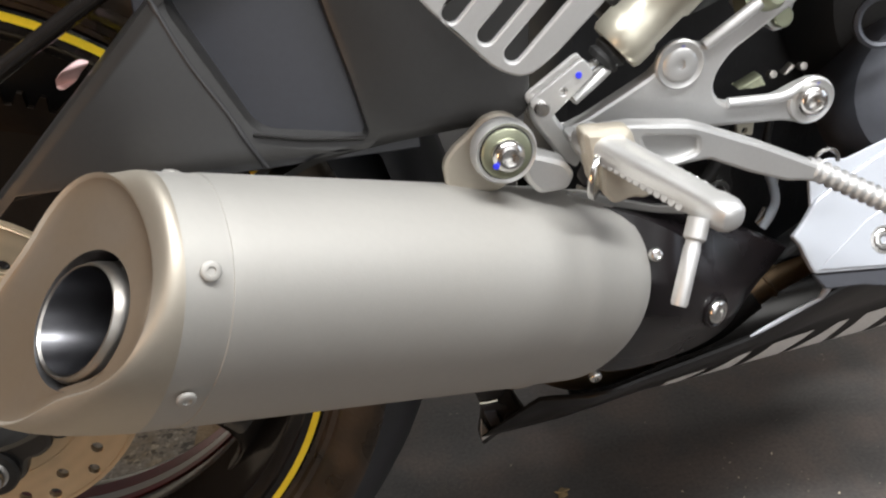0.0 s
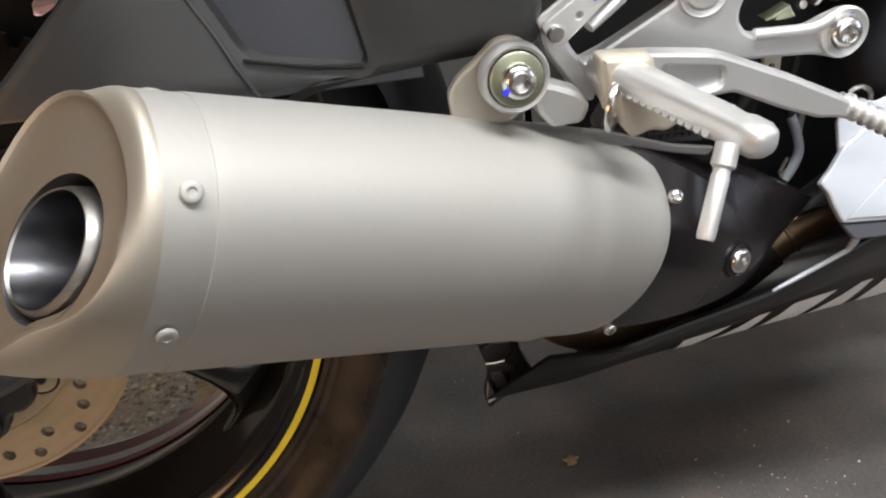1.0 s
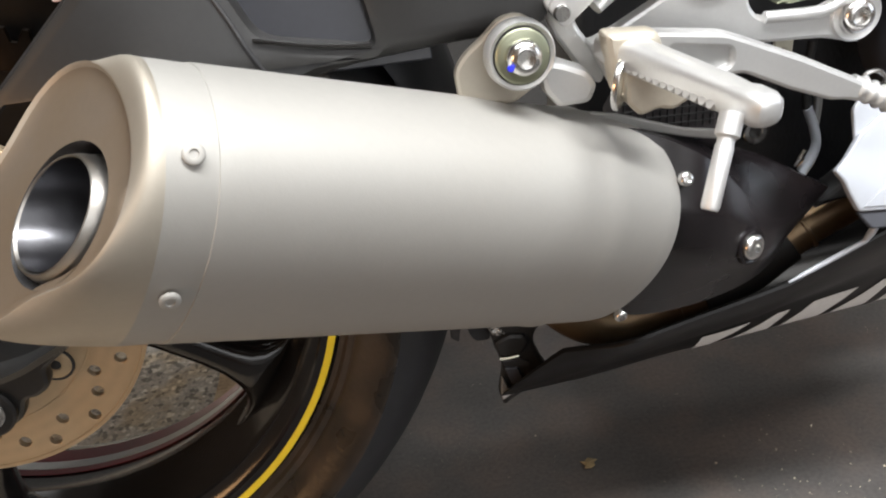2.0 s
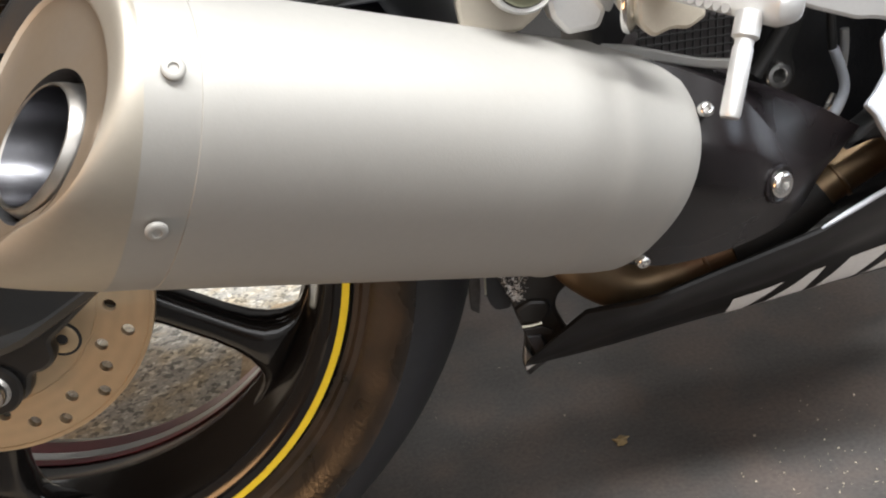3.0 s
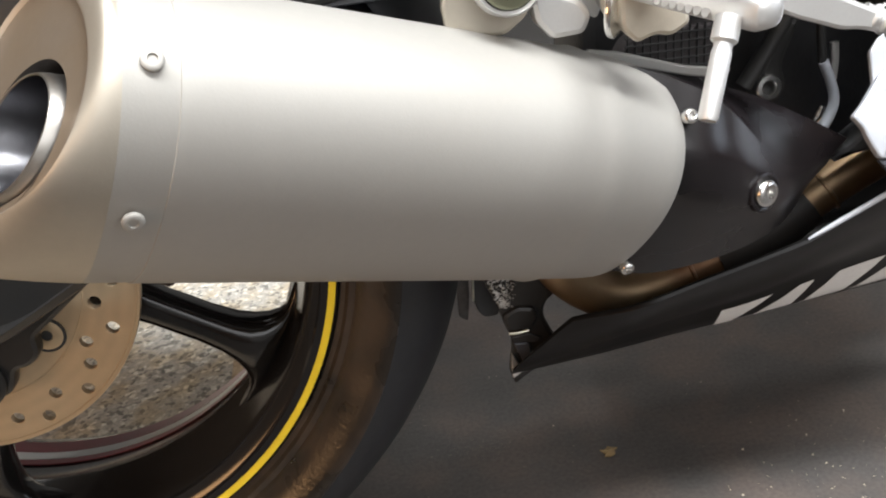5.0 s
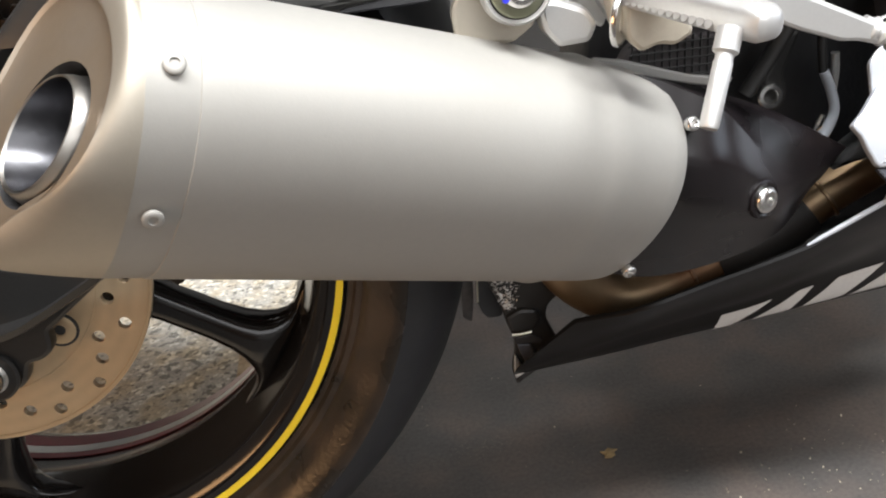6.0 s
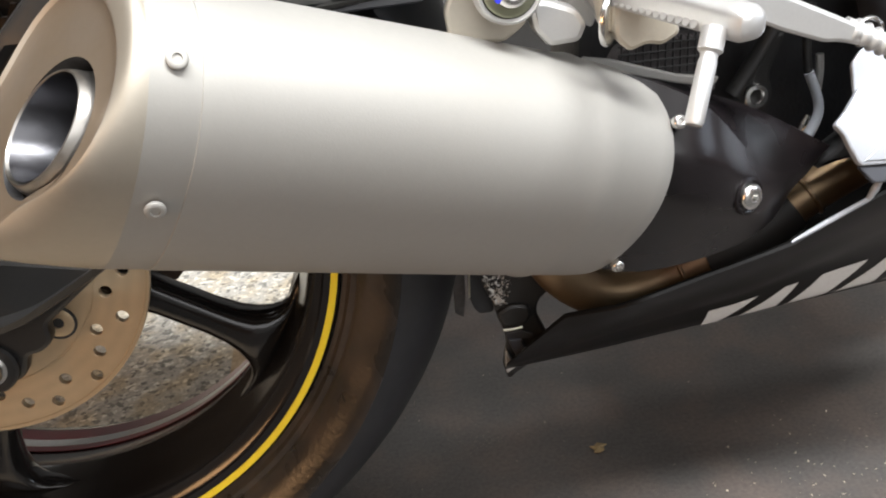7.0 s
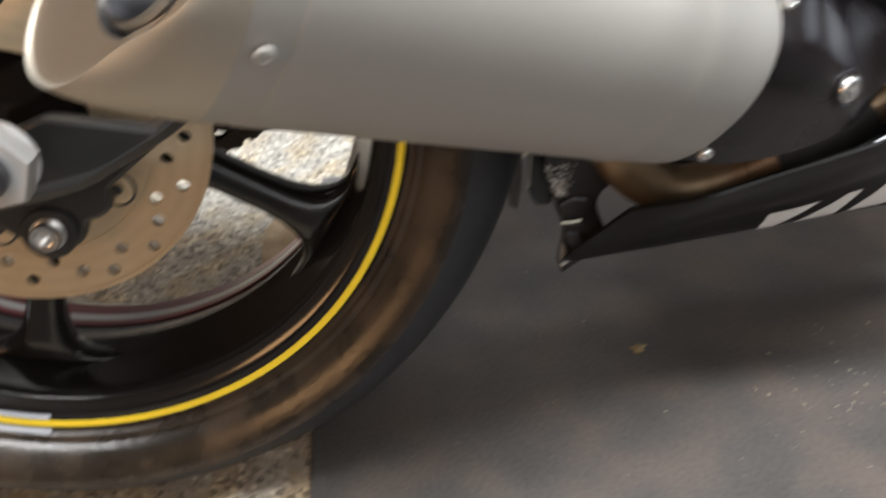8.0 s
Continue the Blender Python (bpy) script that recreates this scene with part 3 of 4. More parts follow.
def wheel():
    mid = 0.075
    far = 2 * mid
    rim_profile = [(0.2315, 0.0), (0.2335, 0.0012), (0.2335, 0.006), (0.228, 0.012), (0.220, 0.025), (0.212, 0.05), (0.2105, mid), (0.213, 0.10), (0.220, 0.125), (0.228, far - 0.012), (0.2335, far - 0.006), (0.2335, far - 0.0012), (0.2315, far),
                   (0.222, far - 0.001), (0.219, 0.142), (0.2145, 0.128), (0.2115, 0.110), (0.2080, 0.090), (0.2040, 0.0705), (0.2028, 0.0690), (0.2034, 0.0665), (0.2060, 0.050), (0.2088, 0.034), (0.2112, 0.020), (0.2128, 0.0110), (0.2140, 0.0092), (0.2196, 0.0048), (0.2212, 0.0040), (0.2225, 0.0012)]
    rim = part("rear_wheel", revolve(rim_profile, WHEEL, 144, closed=True), BLACK_PAINT, bike, "glossy black five-spoke wheel rim")
    tread = [(0.2720, -0.0190), (0.2790, -0.0145), (0.290, -0.0045), (0.302, 0.012), (0.312, 0.034), (0.3195, 0.055), (0.3225, mid)]
    tread += [(r, far - z) for r, z in tread[-2::-1]] + [(0.262, far + 0.012), (0.240, far), (0.224, far - 0.012), (0.224, 0.02), (0.262, 0.0)]
    bm = revolve(tread, WHEEL, 176, closed=True)
    for v in bm.verts:
        v.co.z = max(v.co.z, -0.0045)
    part("tyre", bm, RUBBER, rim, "blue-black rubber tyre tread")
    wall = [(0.2345, 0.010), (0.2345, 0.0030), (0.2380, 0.0020), (0.2400, -0.0015), (0.2440, -0.0020), (0.2450, -0.0050), (0.2540, -0.0130), (0.2630, -0.0185), (0.2690, -0.0208), (0.2718, -0.0200), (0.2725, -0.0178), (0.266, 0.0), (0.250, 0.01)]
    part("tyre_sidewall", revolve(wall, WHEEL, 176, closed=True), SIDEWALL, rim, "brown tyre sidewall, warm glints put into its patches")
    part("yellow_stripe", revolve([(0.2270, -0.0004), (0.2316, -0.0007), (0.2318, 0.0004), (0.2270, 0.0006)], WHEEL, 176, closed=True), YELLOW, rim, "bright yellow rim tape")
    for r0, z0, r1, z1, mat in ((0.2145, 0.1330, 0.2118, 0.1160, MAROON), (0.2116, 0.1150, 0.2095, 0.1035, GREY_TAPE), (0.2093, 0.1025, 0.2080, 0.0945, MAROON)):
        part("rim_tape", revolve([(r0, z0), (r1, z1), (r1 - 0.0007, z1), (r0 - 0.0007, z0)], WHEEL, 144, closed=True), mat, rim)
    for r0, z0, r1, z1 in ((0.2225, 0.0006, 0.2252, -0.0007), (0.2350, 0.0012, 0.2385, -0.0008)):
        bm = bmesh.new()
        rows = []
        for k in range(17):
            a = math.radians(101.2 + 1.6 * k)
            rows.append([bm.verts.new(WHEEL @ Vector((r * math.cos(a), r * math.sin(a), z))) for r, z in ((r0, z0 + 0.0012), (r0, z0), (r1, z1), (r1, z1 + 0.0012))])
        for p, q in zip(rows, rows[1:]):
            for i in range(4):
                bm.faces.new((p[i], p[(i + 1) % 4], q[(i + 1) % 4], q[i]))
        bm.faces.new(rows[0])
        bm.faces.new(rows[-1])
        part("white_tape", bm, WHITE_PAINT, rim, "short white strip beside the yellow stripe")
    hub = [(0.0, 0.016), (0.030, 0.016), (0.046, 0.022), (0.052, 0.034), (0.046, 0.05), (0.046, 0.09), (0.05, 0.11), (0.03, 0.12), (0.0, 0.12)]
    part("hub", revolve(hub, WHEEL, 48), BLACK_PAINT, rim)
    for k in range(5):
        a = math.radians(-33.4 + 72 * k)
        turn = WHEEL @ Matrix.Rotation(-a, 4, "Z")
        rings = []
        for r, w, t in ((0.035, 0.024, 0.024), (0.07, 0.0165, 0.020), (0.12, 0.0128, 0.017), (0.155, 0.0128, 0.018), (0.172, 0.0142, 0.020), (0.184, 0.0175, 0.022), (0.193, 0.0225, 0.022), (0.1990, 0.0285, 0.020), (0.2028, 0.0360, 0.018), (0.2048, 0.0450, 0.016), (0.2062, 0.0560, 0.014), (0.2075, 0.066, 0.012)):
            rings.append([turn @ Vector((math.sqrt(max(r * r - u * u, 0)) if r > 0.15 else r, u, 0.053 + v * 0.8)) for u, v in superellipse(t, w, 2.6, 0.0, 28)])
        part("spoke", loft(rings), BLACK_PAINT, rim)
    return rim


def brake_disc():
    m = WHEEL @ Matrix.Translation((0, 0, -0.0105))
    holes = []
    pattern = ((-18, 0.0885), (-27, 0.1010), (-36, 0.0890), (-44, 0.0975), (-53, 0.1060), (-62.5, 0.0945), (-70.5, 0.1050), (-80.6, 0.0985))
    for k in range(5):
        for a, r in pattern:
            b = math.radians(-a + 72 * k)
            holes.append(circle(r * math.cos(b), r * math.sin(b), 0.0040, 14))
    outer = circle(0, 0, 0.1150, 120)
    inner = circle(0, 0, 0.048, 48)
    disc = part("brake_disc", plate(outer, m, 0.005, 0.0004, [inner] + holes), DISC_STEEL, bike, "drilled steel brake disc, warm reflections put into its tan", smooth=False)
    for r in (0.0805, 0.1118):
        part("wear_step", revolve([(r, -0.0024), (r + 0.0003, -0.0030), (r + 0.0012, -0.0030), (r + 0.0016, -0.0024)], m, 96, closed=True), DISC_STEEL, disc)
    for k in range(5):
        b = math.radians(40.5 + 72 * k)
        p = m @ Vector((0.067 * math.cos(b), 0.067 * math.sin(b), -0.0028))
        way = m.to_3x3() @ Vector((0, 0, -1))
        bolt("disc_screw", p, way, 0.0098, 0.0011, DISC_STEEL, disc, 0.38)
        part("screw_seat", revolve([(0.0098, -0.001), (0.0098, 0.0007), (0.0113, 0.0007), (0.0116, -0.001)], basis(p, way), 28), DARK_PART, disc)
        part("screw_socket", revolve([(0.0036, 0.0004), (0.0, 0.0005)], basis(p, way), 12), DARK_PART, disc)
    return disc


def drive_chain():
    """The lower run of the chain, leaving the sprocket on the far side of the wheel."""
    y, pitch, r = 0.165, 0.0159, 0.125
    bend = math.radians(-66)
    track = [(r * math.cos(a), 0.309 + r * math.sin(a)) for a in (bend - 5 * 0.127, bend - 4 * 0.127, bend - 3 * 0.127, bend - 2 * 0.127, bend - 0.127, bend)]
    while track[-1][0] < 0.36:
        track.append((track[-1][0] - pitch * math.sin(bend), track[-1][1] + pitch * math.cos(bend)))
    teeth = []
    for k in range(49):
        a = 2 * math.pi * k / 49
        for da, rr in ((-0.045, r - 0.006), (-0.016, r + 0.004), (0.016, r + 0.004), (0.045, r - 0.006)):
            teeth.append((rr * math.cos(a + da), 0.309 + rr * math.sin(a + da)))
    sprocket = part("rear_sprocket", plate(teeth, upright(y), 0.006, 0.0006, [circle(0, 0.309, 0.098, 60)]), CHAIN_BROWN, bike, "dark oily rear sprocket with the chain")
    for k, ((ax, az), (bx, bz)) in enumerate(zip(track, track[1:])):
        d = Vector((bx - ax, bz - az)).normalized()
        side = Vector((-d.y, d.x))
        a, b = Vector((ax, az)), Vector((bx, bz))
        half = 0.0076 if k % 2 else 0.0068
        loop = [a - d * half, a - d * half * 0.6 + side * half * 0.85, a + side * half, (a + b) / 2 + side * half * 0.62, b + side * half, b + d * half * 0.6 + side * half * 0.85,
                b + d * half, b + d * half * 0.6 - side * half * 0.85, b - side * half, (a + b) / 2 - side * half * 0.62, a - side * half, a - d * half * 0.6 - side * half * 0.85]
        gap = 0.0068 if k % 2 else 0.0048
        link = bmesh.new()
        for off in (-gap, gap):
            loft([[Vector((p.x, y + off + t, p.y)) for p in loop] for t in (-0.0009, 0.0009)], bm=link)
        for p in (a, b):
            tube([(p.x, y - gap - 0.0016, p.y), (p.x, y + gap + 0.0016, p.y)], 0.0032, 10, 1, bm=link)
        part("chain_link", link, CHAIN_BROWN, sprocket, smooth=False)


wheel()
brake_disc()
drive_chain()


# ---- swingarm ----
def swingarm():
    outline = rounded([(-0.13, 0.330), (-0.05, 0.350), (0.02, 0.389), (0.086, 0.449), (0.18, 0.536, 0.01), (0.235, 0.588), (0.36, 0.62), (0.365, 0.52), (0.36, 0.45), (0.285, 0.446, 0.03), (0.235, 0.440, 0.03), (0.19, 0.405, 0.03), (0.113, 0.322, 0.02), (0.082, 0.306), (0.050, 0.290), (0.02, 0.285), (-0.05, 0.275), (-0.13, 0.270)], 0.012, 6)
    recess = rounded([(0.196, 0.563), (0.1835, 0.528, 0.006), (0.217, 0.4615, 0.01), (0.272, 0.4515, 0.006), (0.2665, 0.480), (0.247, 0.563)], 0.004, 5)
    arm = part("swingarm", plate(outline, upright(-0.048), 0.036, 0.006, [recess], False), SATIN_BLACK, bike, "satin black cast swingarm with a recessed panel")
    inner = [(0.165, 0.440), (0.30, 0.440), (0.30, 0.575), (0.165, 0.575)]
    panel = part("recess_panel", plate(inner, upright(-0.0505), 0.018, 0.001), PANEL_BLACK, arm, "blue-black recessed panel")
    part("recess_ledge", tube([(0.214, -0.0655, 0.4625), (0.240, -0.066, 0.4565), (0.270, -0.0655, 0.4525)], 0.0012, 8), BLACK_PAINT, arm)
    part("crease", tube([(0.176, -0.0500, 0.5340), (0.189, -0.0565, 0.501), (0.203, -0.0620, 0.475), (0.2105, -0.0660, 0.4590), (0.218, -0.0662, 0.4440)], 0.0013, 8), DARK_PART, arm)
    # the arm leans in above the silencer, its panel a little more
    for ob, lean in ((arm, 0.20), (panel, 0.34)):
        for v in ob.data.vertices:
            v.co.y += max(0.0, v.co.z - 0.455) * lean
    return arm


swingarm()


def far_arm():
    o = rounded([(-0.08, 0.28), (-0.08, 0.36), (0.0, 0.44), (0.04, 0.49), (0.13, 0.55), (0.30, 0.62), (0.36, 0.60), (0.36, 0.42), (0.20, 0.36), (0.08, 0.285)], 0.012, 5)
    arm = part("far_swingarm", plate(o, upright(0.215), 0.03, 0.006), SATIN_BLACK, bike, "black far arm of the swingarm behind the wheel")
    part("chain_adjuster", plate(rounded([(-0.03, 0.29), (-0.03, 0.335), (0.05, 0.345), (0.06, 0.31), (0.05, 0.29)], 0.006), upright(0.196), 0.008, 0.002), DARK_PART, arm)
    return arm


far_arm()


def axle_end():
    nut = part("axle_nut", revolve([(0.0, 0.0), (0.0225, 0.0), (0.0230, 0.0015), (0.0230, 0.003), (0.0205, 0.0034), (0.0, 0.0034)], basis((0.012, -0.0665, 0.316), (0, -1, 0)), 40), ANODISED, bike, "large bright axle nut")
    hexa = [Vector((0.0245 * math.cos(math.pi / 3 * k + 0.15), 0.0245 * math.sin(math.pi / 3 * k + 0.15), 0)) for k in range(6)]
    m = basis((0.012, -0.0695, 0.316), (0, -1, 0))
    part("hexagon", loft([[m @ (p + Vector((0, 0, z))) * 1.0 if s == 1 else m @ (p * s + Vector((0, 0, z))) for p in hexa] for s, z in ((1, 0), (1, 0.012), (0.93, 0.0145))]), ANODISED, nut)
    part("axle_tip", revolve([(0.0125, 0.012), (0.0125, 0.020), (0.010, 0.0215), (0.006, 0.0215), (0.005, 0.014), (0, 0.014)], m, 24), DARK_STEEL, nut)
    o = rounded([(-0.04, 0.30), (0.03, 0.325), (0.098, 0.3085, 0.006), (0.053, 0.2765, 0.003), (0.0525, 0.2640, 0.006), (0.0435, 0.2575, 0.006), (0.0355, 0.2570, 0.003), (0.030, 0.242, 0.01), (0.012, 0.236, 0.012), (-0.003, 0.246, 0.01), (-0.02, 0.262)], 0.006, 6)
    bracket = part("caliper_bracket", plate(o, upright(-0.030), 0.012, 0.003), SATIN_BLACK, bike, "black cast caliper bracket")
    bolt("bracket_bolt", (0.013, -0.0405, 0.2540), (0, -1, 0.1), 0.0088, 0.008, STEEL, bracket, 0.5, washer=0.0105, flat=True)
    part("bracket_boss", revolve([(0.0, 0.0), (0.0165, 0.0), (0.0165, 0.004), (0.015, 0.0055), (0.0, 0.0055)], basis((0.013, -0.0355, 0.2535), (0, -1, 0.1)), 32), SATIN_BLACK, bracket)


axle_end()


# ---- foot controls ----
def set_in(ob, size, shift):
    """Resizes a built part with all its pieces and moves it."""
    for piece in (ob, *ob.children):
        piece.data.transform(Matrix.Translation(shift) @ Matrix.Scale(size, 4))
    return ob


def heel_guard():
    o = rounded([(0.292, 0.548), (0.306, 0.530), (0.335, 0.4985, 0.012), (0.349, 0.4925, 0.010), (0.361, 0.500, 0.008), (0.384, 0.521), (0.41, 0.548)], 0.003, 6)
    slots = [slot((0.3315, 0.5155), (0.356, 0.540), 0.0042), slot((0.3435, 0.5055), (0.372, 0.534), 0.0042), slot((0.316, 0.527), (0.336, 0.548), 0.0042)]
    guard = part("heel_guard", plate(o, upright(-0.11), 0.004, 0.0012, slots), ALUMINIUM, bike, "brushed aluminium heel guard with slots")
    return set_in(guard, 1.0, (-0.0035, 0.0, -0.0035))


def rearset():
    o = rounded([(0.3740, 0.4405, 0.003), (0.3913, 0.4474), (0.4265, 0.4662), (0.4360, 0.4770, 0.01), (0.4466, 0.4808, 0.008), (0.4570, 0.4778), (0.4729, 0.4898), (0.5044, 0.5101), (0.5151, 0.5025), (0.4857, 0.4827), (0.4699, 0.4721, 0.01), (0.4629, 0.4617, 0.008), (0.4613, 0.4522, 0.008), (0.4676, 0.4438, 0.006), (0.4772, 0.4427), (0.5006, 0.4431), (0.5128, 0.4483, 0.006), (0.5244, 0.4517, 0.01), (0.5343, 0.4455, 0.01), (0.5340, 0.4341, 0.009), (0.5268, 0.4261, 0.008), (0.5179, 0.4249), (0.5047, 0.4284), (0.4525, 0.4310), (0.3904, 0.4392)], 0.004, 6)
    plate_ = part("rearset_bracket", plate(o, upright(-0.062), 0.010, 0.0022), ALUMINIUM, bike, "bright cast aluminium footrest bracket")
    part("upper_rib", tube([(0.4542, -0.0675, 0.4788), (0.4710, -0.0685, 0.4903), (0.5047, -0.0685, 0.5128)], 0.0035, 10, 3), ALUMINIUM, plate_)
    part("lower_rib", tube([(0.4705, -0.0670, 0.4438), (0.5006, -0.0680, 0.4435), (0.5128, -0.0675, 0.4483)], 0.0032, 10, 3), ALUMINIUM, plate_)
    for c in ((0.4410, 0.4700), (0.5200, 0.4390)):
        m = basis((c[0], -0.0668, c[1]), (0, -1, 0))
        part("boss", revolve([(0.0135, -0.002), (0.0138, 0.0012), (0.0128, 0.0022), (0.0108, 0.0012), (0, 0.0010)], m, 32), ALUMINIUM, plate_)
    bolt("bracket_bolt", (0.4410, -0.0672, 0.4700), (0, -1, 0.1), 0.0098, 0.0026, ANODISED, plate_, 0.26)
    bolt("bracket_bolt", (0.5200, -0.0672, 0.4390), (0, -1, 0.1), 0.0092, 0.0065, STEEL, plate_, 0.45)
    for x, z in ((0.4423, 0.4809), (0.5232, 0.4499)):
        part("paint_mark", revolve([(0.0018, 0), (0.0016, 0.0006), (0, 0.0007)], basis((x, -0.0672, z), (0, -1, 0.2)), 8), BLUE_MARK, plate_, "blue paint mark")
    part("cable_tab", plate(rounded([(0.4825, 0.434), (0.4945, 0.434), (0.494, 0.4165), (0.484, 0.419)], 0.002), upright(-0.054), 0.003, 0.0008, [circle(0.4885, 0.4205, 0.0016, 10)]), CREAM, plate_)
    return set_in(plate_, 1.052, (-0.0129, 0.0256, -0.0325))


def brake_pedal():
    o = rounded([(0.366, 0.4555, 0.005), (0.40, 0.4560), (0.432, 0.4515), (0.441, 0.448), (0.473, 0.434), (0.500, 0.4205), (0.514, 0.4135), (0.512, 0.4045), (0.504, 0.4075), (0.497, 0.4095), (0.490, 0.410), (0.468, 0.4185), (0.443, 0.4305, 0.003), (0.425, 0.4290), (0.400, 0.428), (0.380, 0.430)], 0.003, 5)
    hole = rounded([(0.406, 0.4485), (0.4365, 0.4435), (0.4365, 0.4355), (0.424, 0.4325), (0.412, 0.434)], 0.003, 4)
    pedal = part("brake_pedal", plate(o, upright(-0.10), 0.011, 0.002, [hole]), ALUMINIUM, bike, "bright aluminium brake pedal with a ribbed tip")
    part("web", plate([(p[0], p[1]) for p in rounded([(0.403, 0.451), (0.4395, 0.446), (0.4395, 0.434), (0.424, 0.430), (0.409, 0.431)], 0.003, 4)], upright(-0.099), 0.006, 0.0005), ALUMINIUM, pedal)
    arm = rounded([(0.3505, 0.467, 0.004), (0.3555, 0.475, 0.004), (0.3625, 0.470, 0.004), (0.366, 0.459), (0.381, 0.438), (0.377, 0.429, 0.003), (0.368, 0.436), (0.354, 0.457)], 0.003, 5)
    part("rear_arm", plate(arm, upright(-0.087), 0.008, 0.002), ALUMINIUM, pedal)
    way = Vector((0.024, -0.006, -0.013)).normalized()
    start = Vector((0.5070, -0.101, 0.4130))
    part("tip_core", tube([start - way * 0.006, start + way * 0.03, start + way * 0.066], 0.0050, 14, 2), ALUMINIUM, pedal)
    for k in range(11):
        part("tip_rib", revolve([(0, -0.0022), (0.0048, -0.0022), (0.0064, -0.0006), (0.0064, 0.0006), (0.0048, 0.0022), (0, 0.0022)], basis(start + way * 0.0054 * k, way), 16), ALUMINIUM, pedal)
    loop = [(0.520, -0.078, 0.405), (0.5235, -0.078, 0.4105), (0.5295, -0.078, 0.4120), (0.5345, -0.078, 0.4085), (0.5355, -0.078, 0.404)]
    part("return_spring", tube(loop, 0.0013, 8, 6), STEEL, pedal, "bent wire return spring")
    return set_in(pedal, 1.071, (-0.0177, 0.0350, -0.0443))


def footpeg():
    a, b = Vector((0.3800, -0.092, 0.4480)), Vector((0.4155, -0.190, 0.4425))
    way = (b - a).normalized()
    m = basis(a, way, (1, 0, 0))
    n = (b - a).length
    rings = []
    for f, w, t in ((0, 0.009, 0.008), (0.10, 0.0105, 0.0090), (0.3, 0.0092, 0.0088), (0.78, 0.0080, 0.0082), (0.84, 0.0076, 0.0076), (0.88, 0.0086, 0.0084), (0.95, 0.0084, 0.0082), (0.985, 0.007, 0.0066), (1.0, 0.0042, 0.004)):
        rings.append([m @ Vector((u, v, n * f)) for u, v in superellipse(t * 0.9, w * 0.9, 2.8, 0, 24)])
    peg = part("footpeg", loft(rings), ALUMINIUM, bike, "bright aluminium footpeg with a feeler rod")
    for side in (-1, 1):
        for k in range(14):
            p = m @ Vector((0.0068 * side, 0.0030 * side, n * (0.16 + 0.045 * k)))
            part("peg_tooth", revolve([(0.0026, -0.002), (0.0022, 0.0010), (0.0, 0.0013)], basis(p, m.to_3x3() @ Vector((side, 0.45, 0))), 8), ALUMINIUM, peg)
    rod = basis((0.4025, -0.1815, 0.4415), (-0.36, -0.40, -0.84))
    part("feeler_rod", revolve([(0.0, 0.0), (0.0050, 0.0), (0.0050, 0.009), (0.0036, 0.0102), (0.0034, 0.0120), (0.0038, 0.0135), (0.0038, 0.0375), (0.0033, 0.039), (0, 0.039)], rod, 20), ALUMINIUM, peg, "polished feeler rod")
    part("peg_washer", revolve([(0.0070, -0.0014), (0.0130, -0.0014), (0.0134, 0.0), (0.0130, 0.0014), (0.0070, 0.0014)], basis((0.3805, -0.1120, 0.4350), (0.84, -0.54, -0.1)), 32, closed=True), STEEL, peg)
    part("peg_hinge", plate(rounded([(0.381, 0.448), (0.391, 0.446), (0.410, 0.434), (0.413, 0.425), (0.404, 0.420), (0.397, 0.422), (0.388, 0.4190), (0.381, 0.427)], 0.003), upright(-0.112), 0.012, 0.002), TAN_METAL, peg, "tan cast hinge under the footpeg")
    part("peg_clevis", plate(rounded([(0.372, 0.459), (0.398, 0.457), (0.404, 0.437), (0.398, 0.428), (0.378, 0.428)], 0.004), upright(-0.106), 0.014, 0.003), TAN_METAL, peg)
    return set_in(peg, 1.035, (-0.0087, 0.0173, -0.0219))


def master_cylinder():
    m = basis((0.4120, -0.050, 0.4795), (0.74, 0.0, 0.67))
    body = part("master_cylinder", revolve([(0.0, -0.002), (0.0150, -0.002), (0.0165, 0.001), (0.0165, 0.012), (0.0150, 0.014), (0.0150, 0.034), (0.0165, 0.036), (0.0165, 0.10), (0.0, 0.10)], m, 28), CREAM, bike, "cast metal rear brake master cylinder")
    part("dust_boot", revolve([(0.004, -0.013), (0.0085, -0.013), (0.0100, -0.010), (0.0085, -0.0075), (0.0105, -0.005), (0.0090, -0.0025), (0.0105, -0.0005), (0.0, 0.0)], m, 24), BLACK_RUBBER, body, "black rubber dust boot")
    part("push_rod", tube([(0.376, -0.068, 0.467), (0.393, -0.058, 0.471), (0.402, -0.052, 0.472)], 0.0036, 12, 3), STEEL, body)
    for y in (-0.074, -0.064):
        part("clevis", plate(rounded([(0.355, 0.463, 0.005), (0.364, 0.450, 0.005), (0.3915, 0.474), (0.385, 0.4835)], 0.003), upright(y), 0.003, 0.0008, [circle(0.3745, 0.4665, 0.0018, 10)]), ALUMINIUM, body)
    part("paint_mark", revolve([(0.0019, 0), (0.0016, 0.0006), (0, 0.0007)], basis((0.3825, -0.0757, 0.4745), (0, -1, 0.2)), 8), BLUE_MARK, body, "blue paint mark")
    part("clevis_pin", revolve([(0.0042, -0.016), (0.0042, 0.0015), (0.0035, 0.0025), (0, 0.0025)], basis((0.3625, -0.0765, 0.4595), (0, -1, 0)), 16), STEEL, body)
    part("side_strut", tube([(0.385, -0.055, 0.4545), (0.402, -0.052, 0.466), (0.416, -0.05, 0.478)], 0.0042, 12, 3, 1.6), ALUMINIUM, body)
    return body


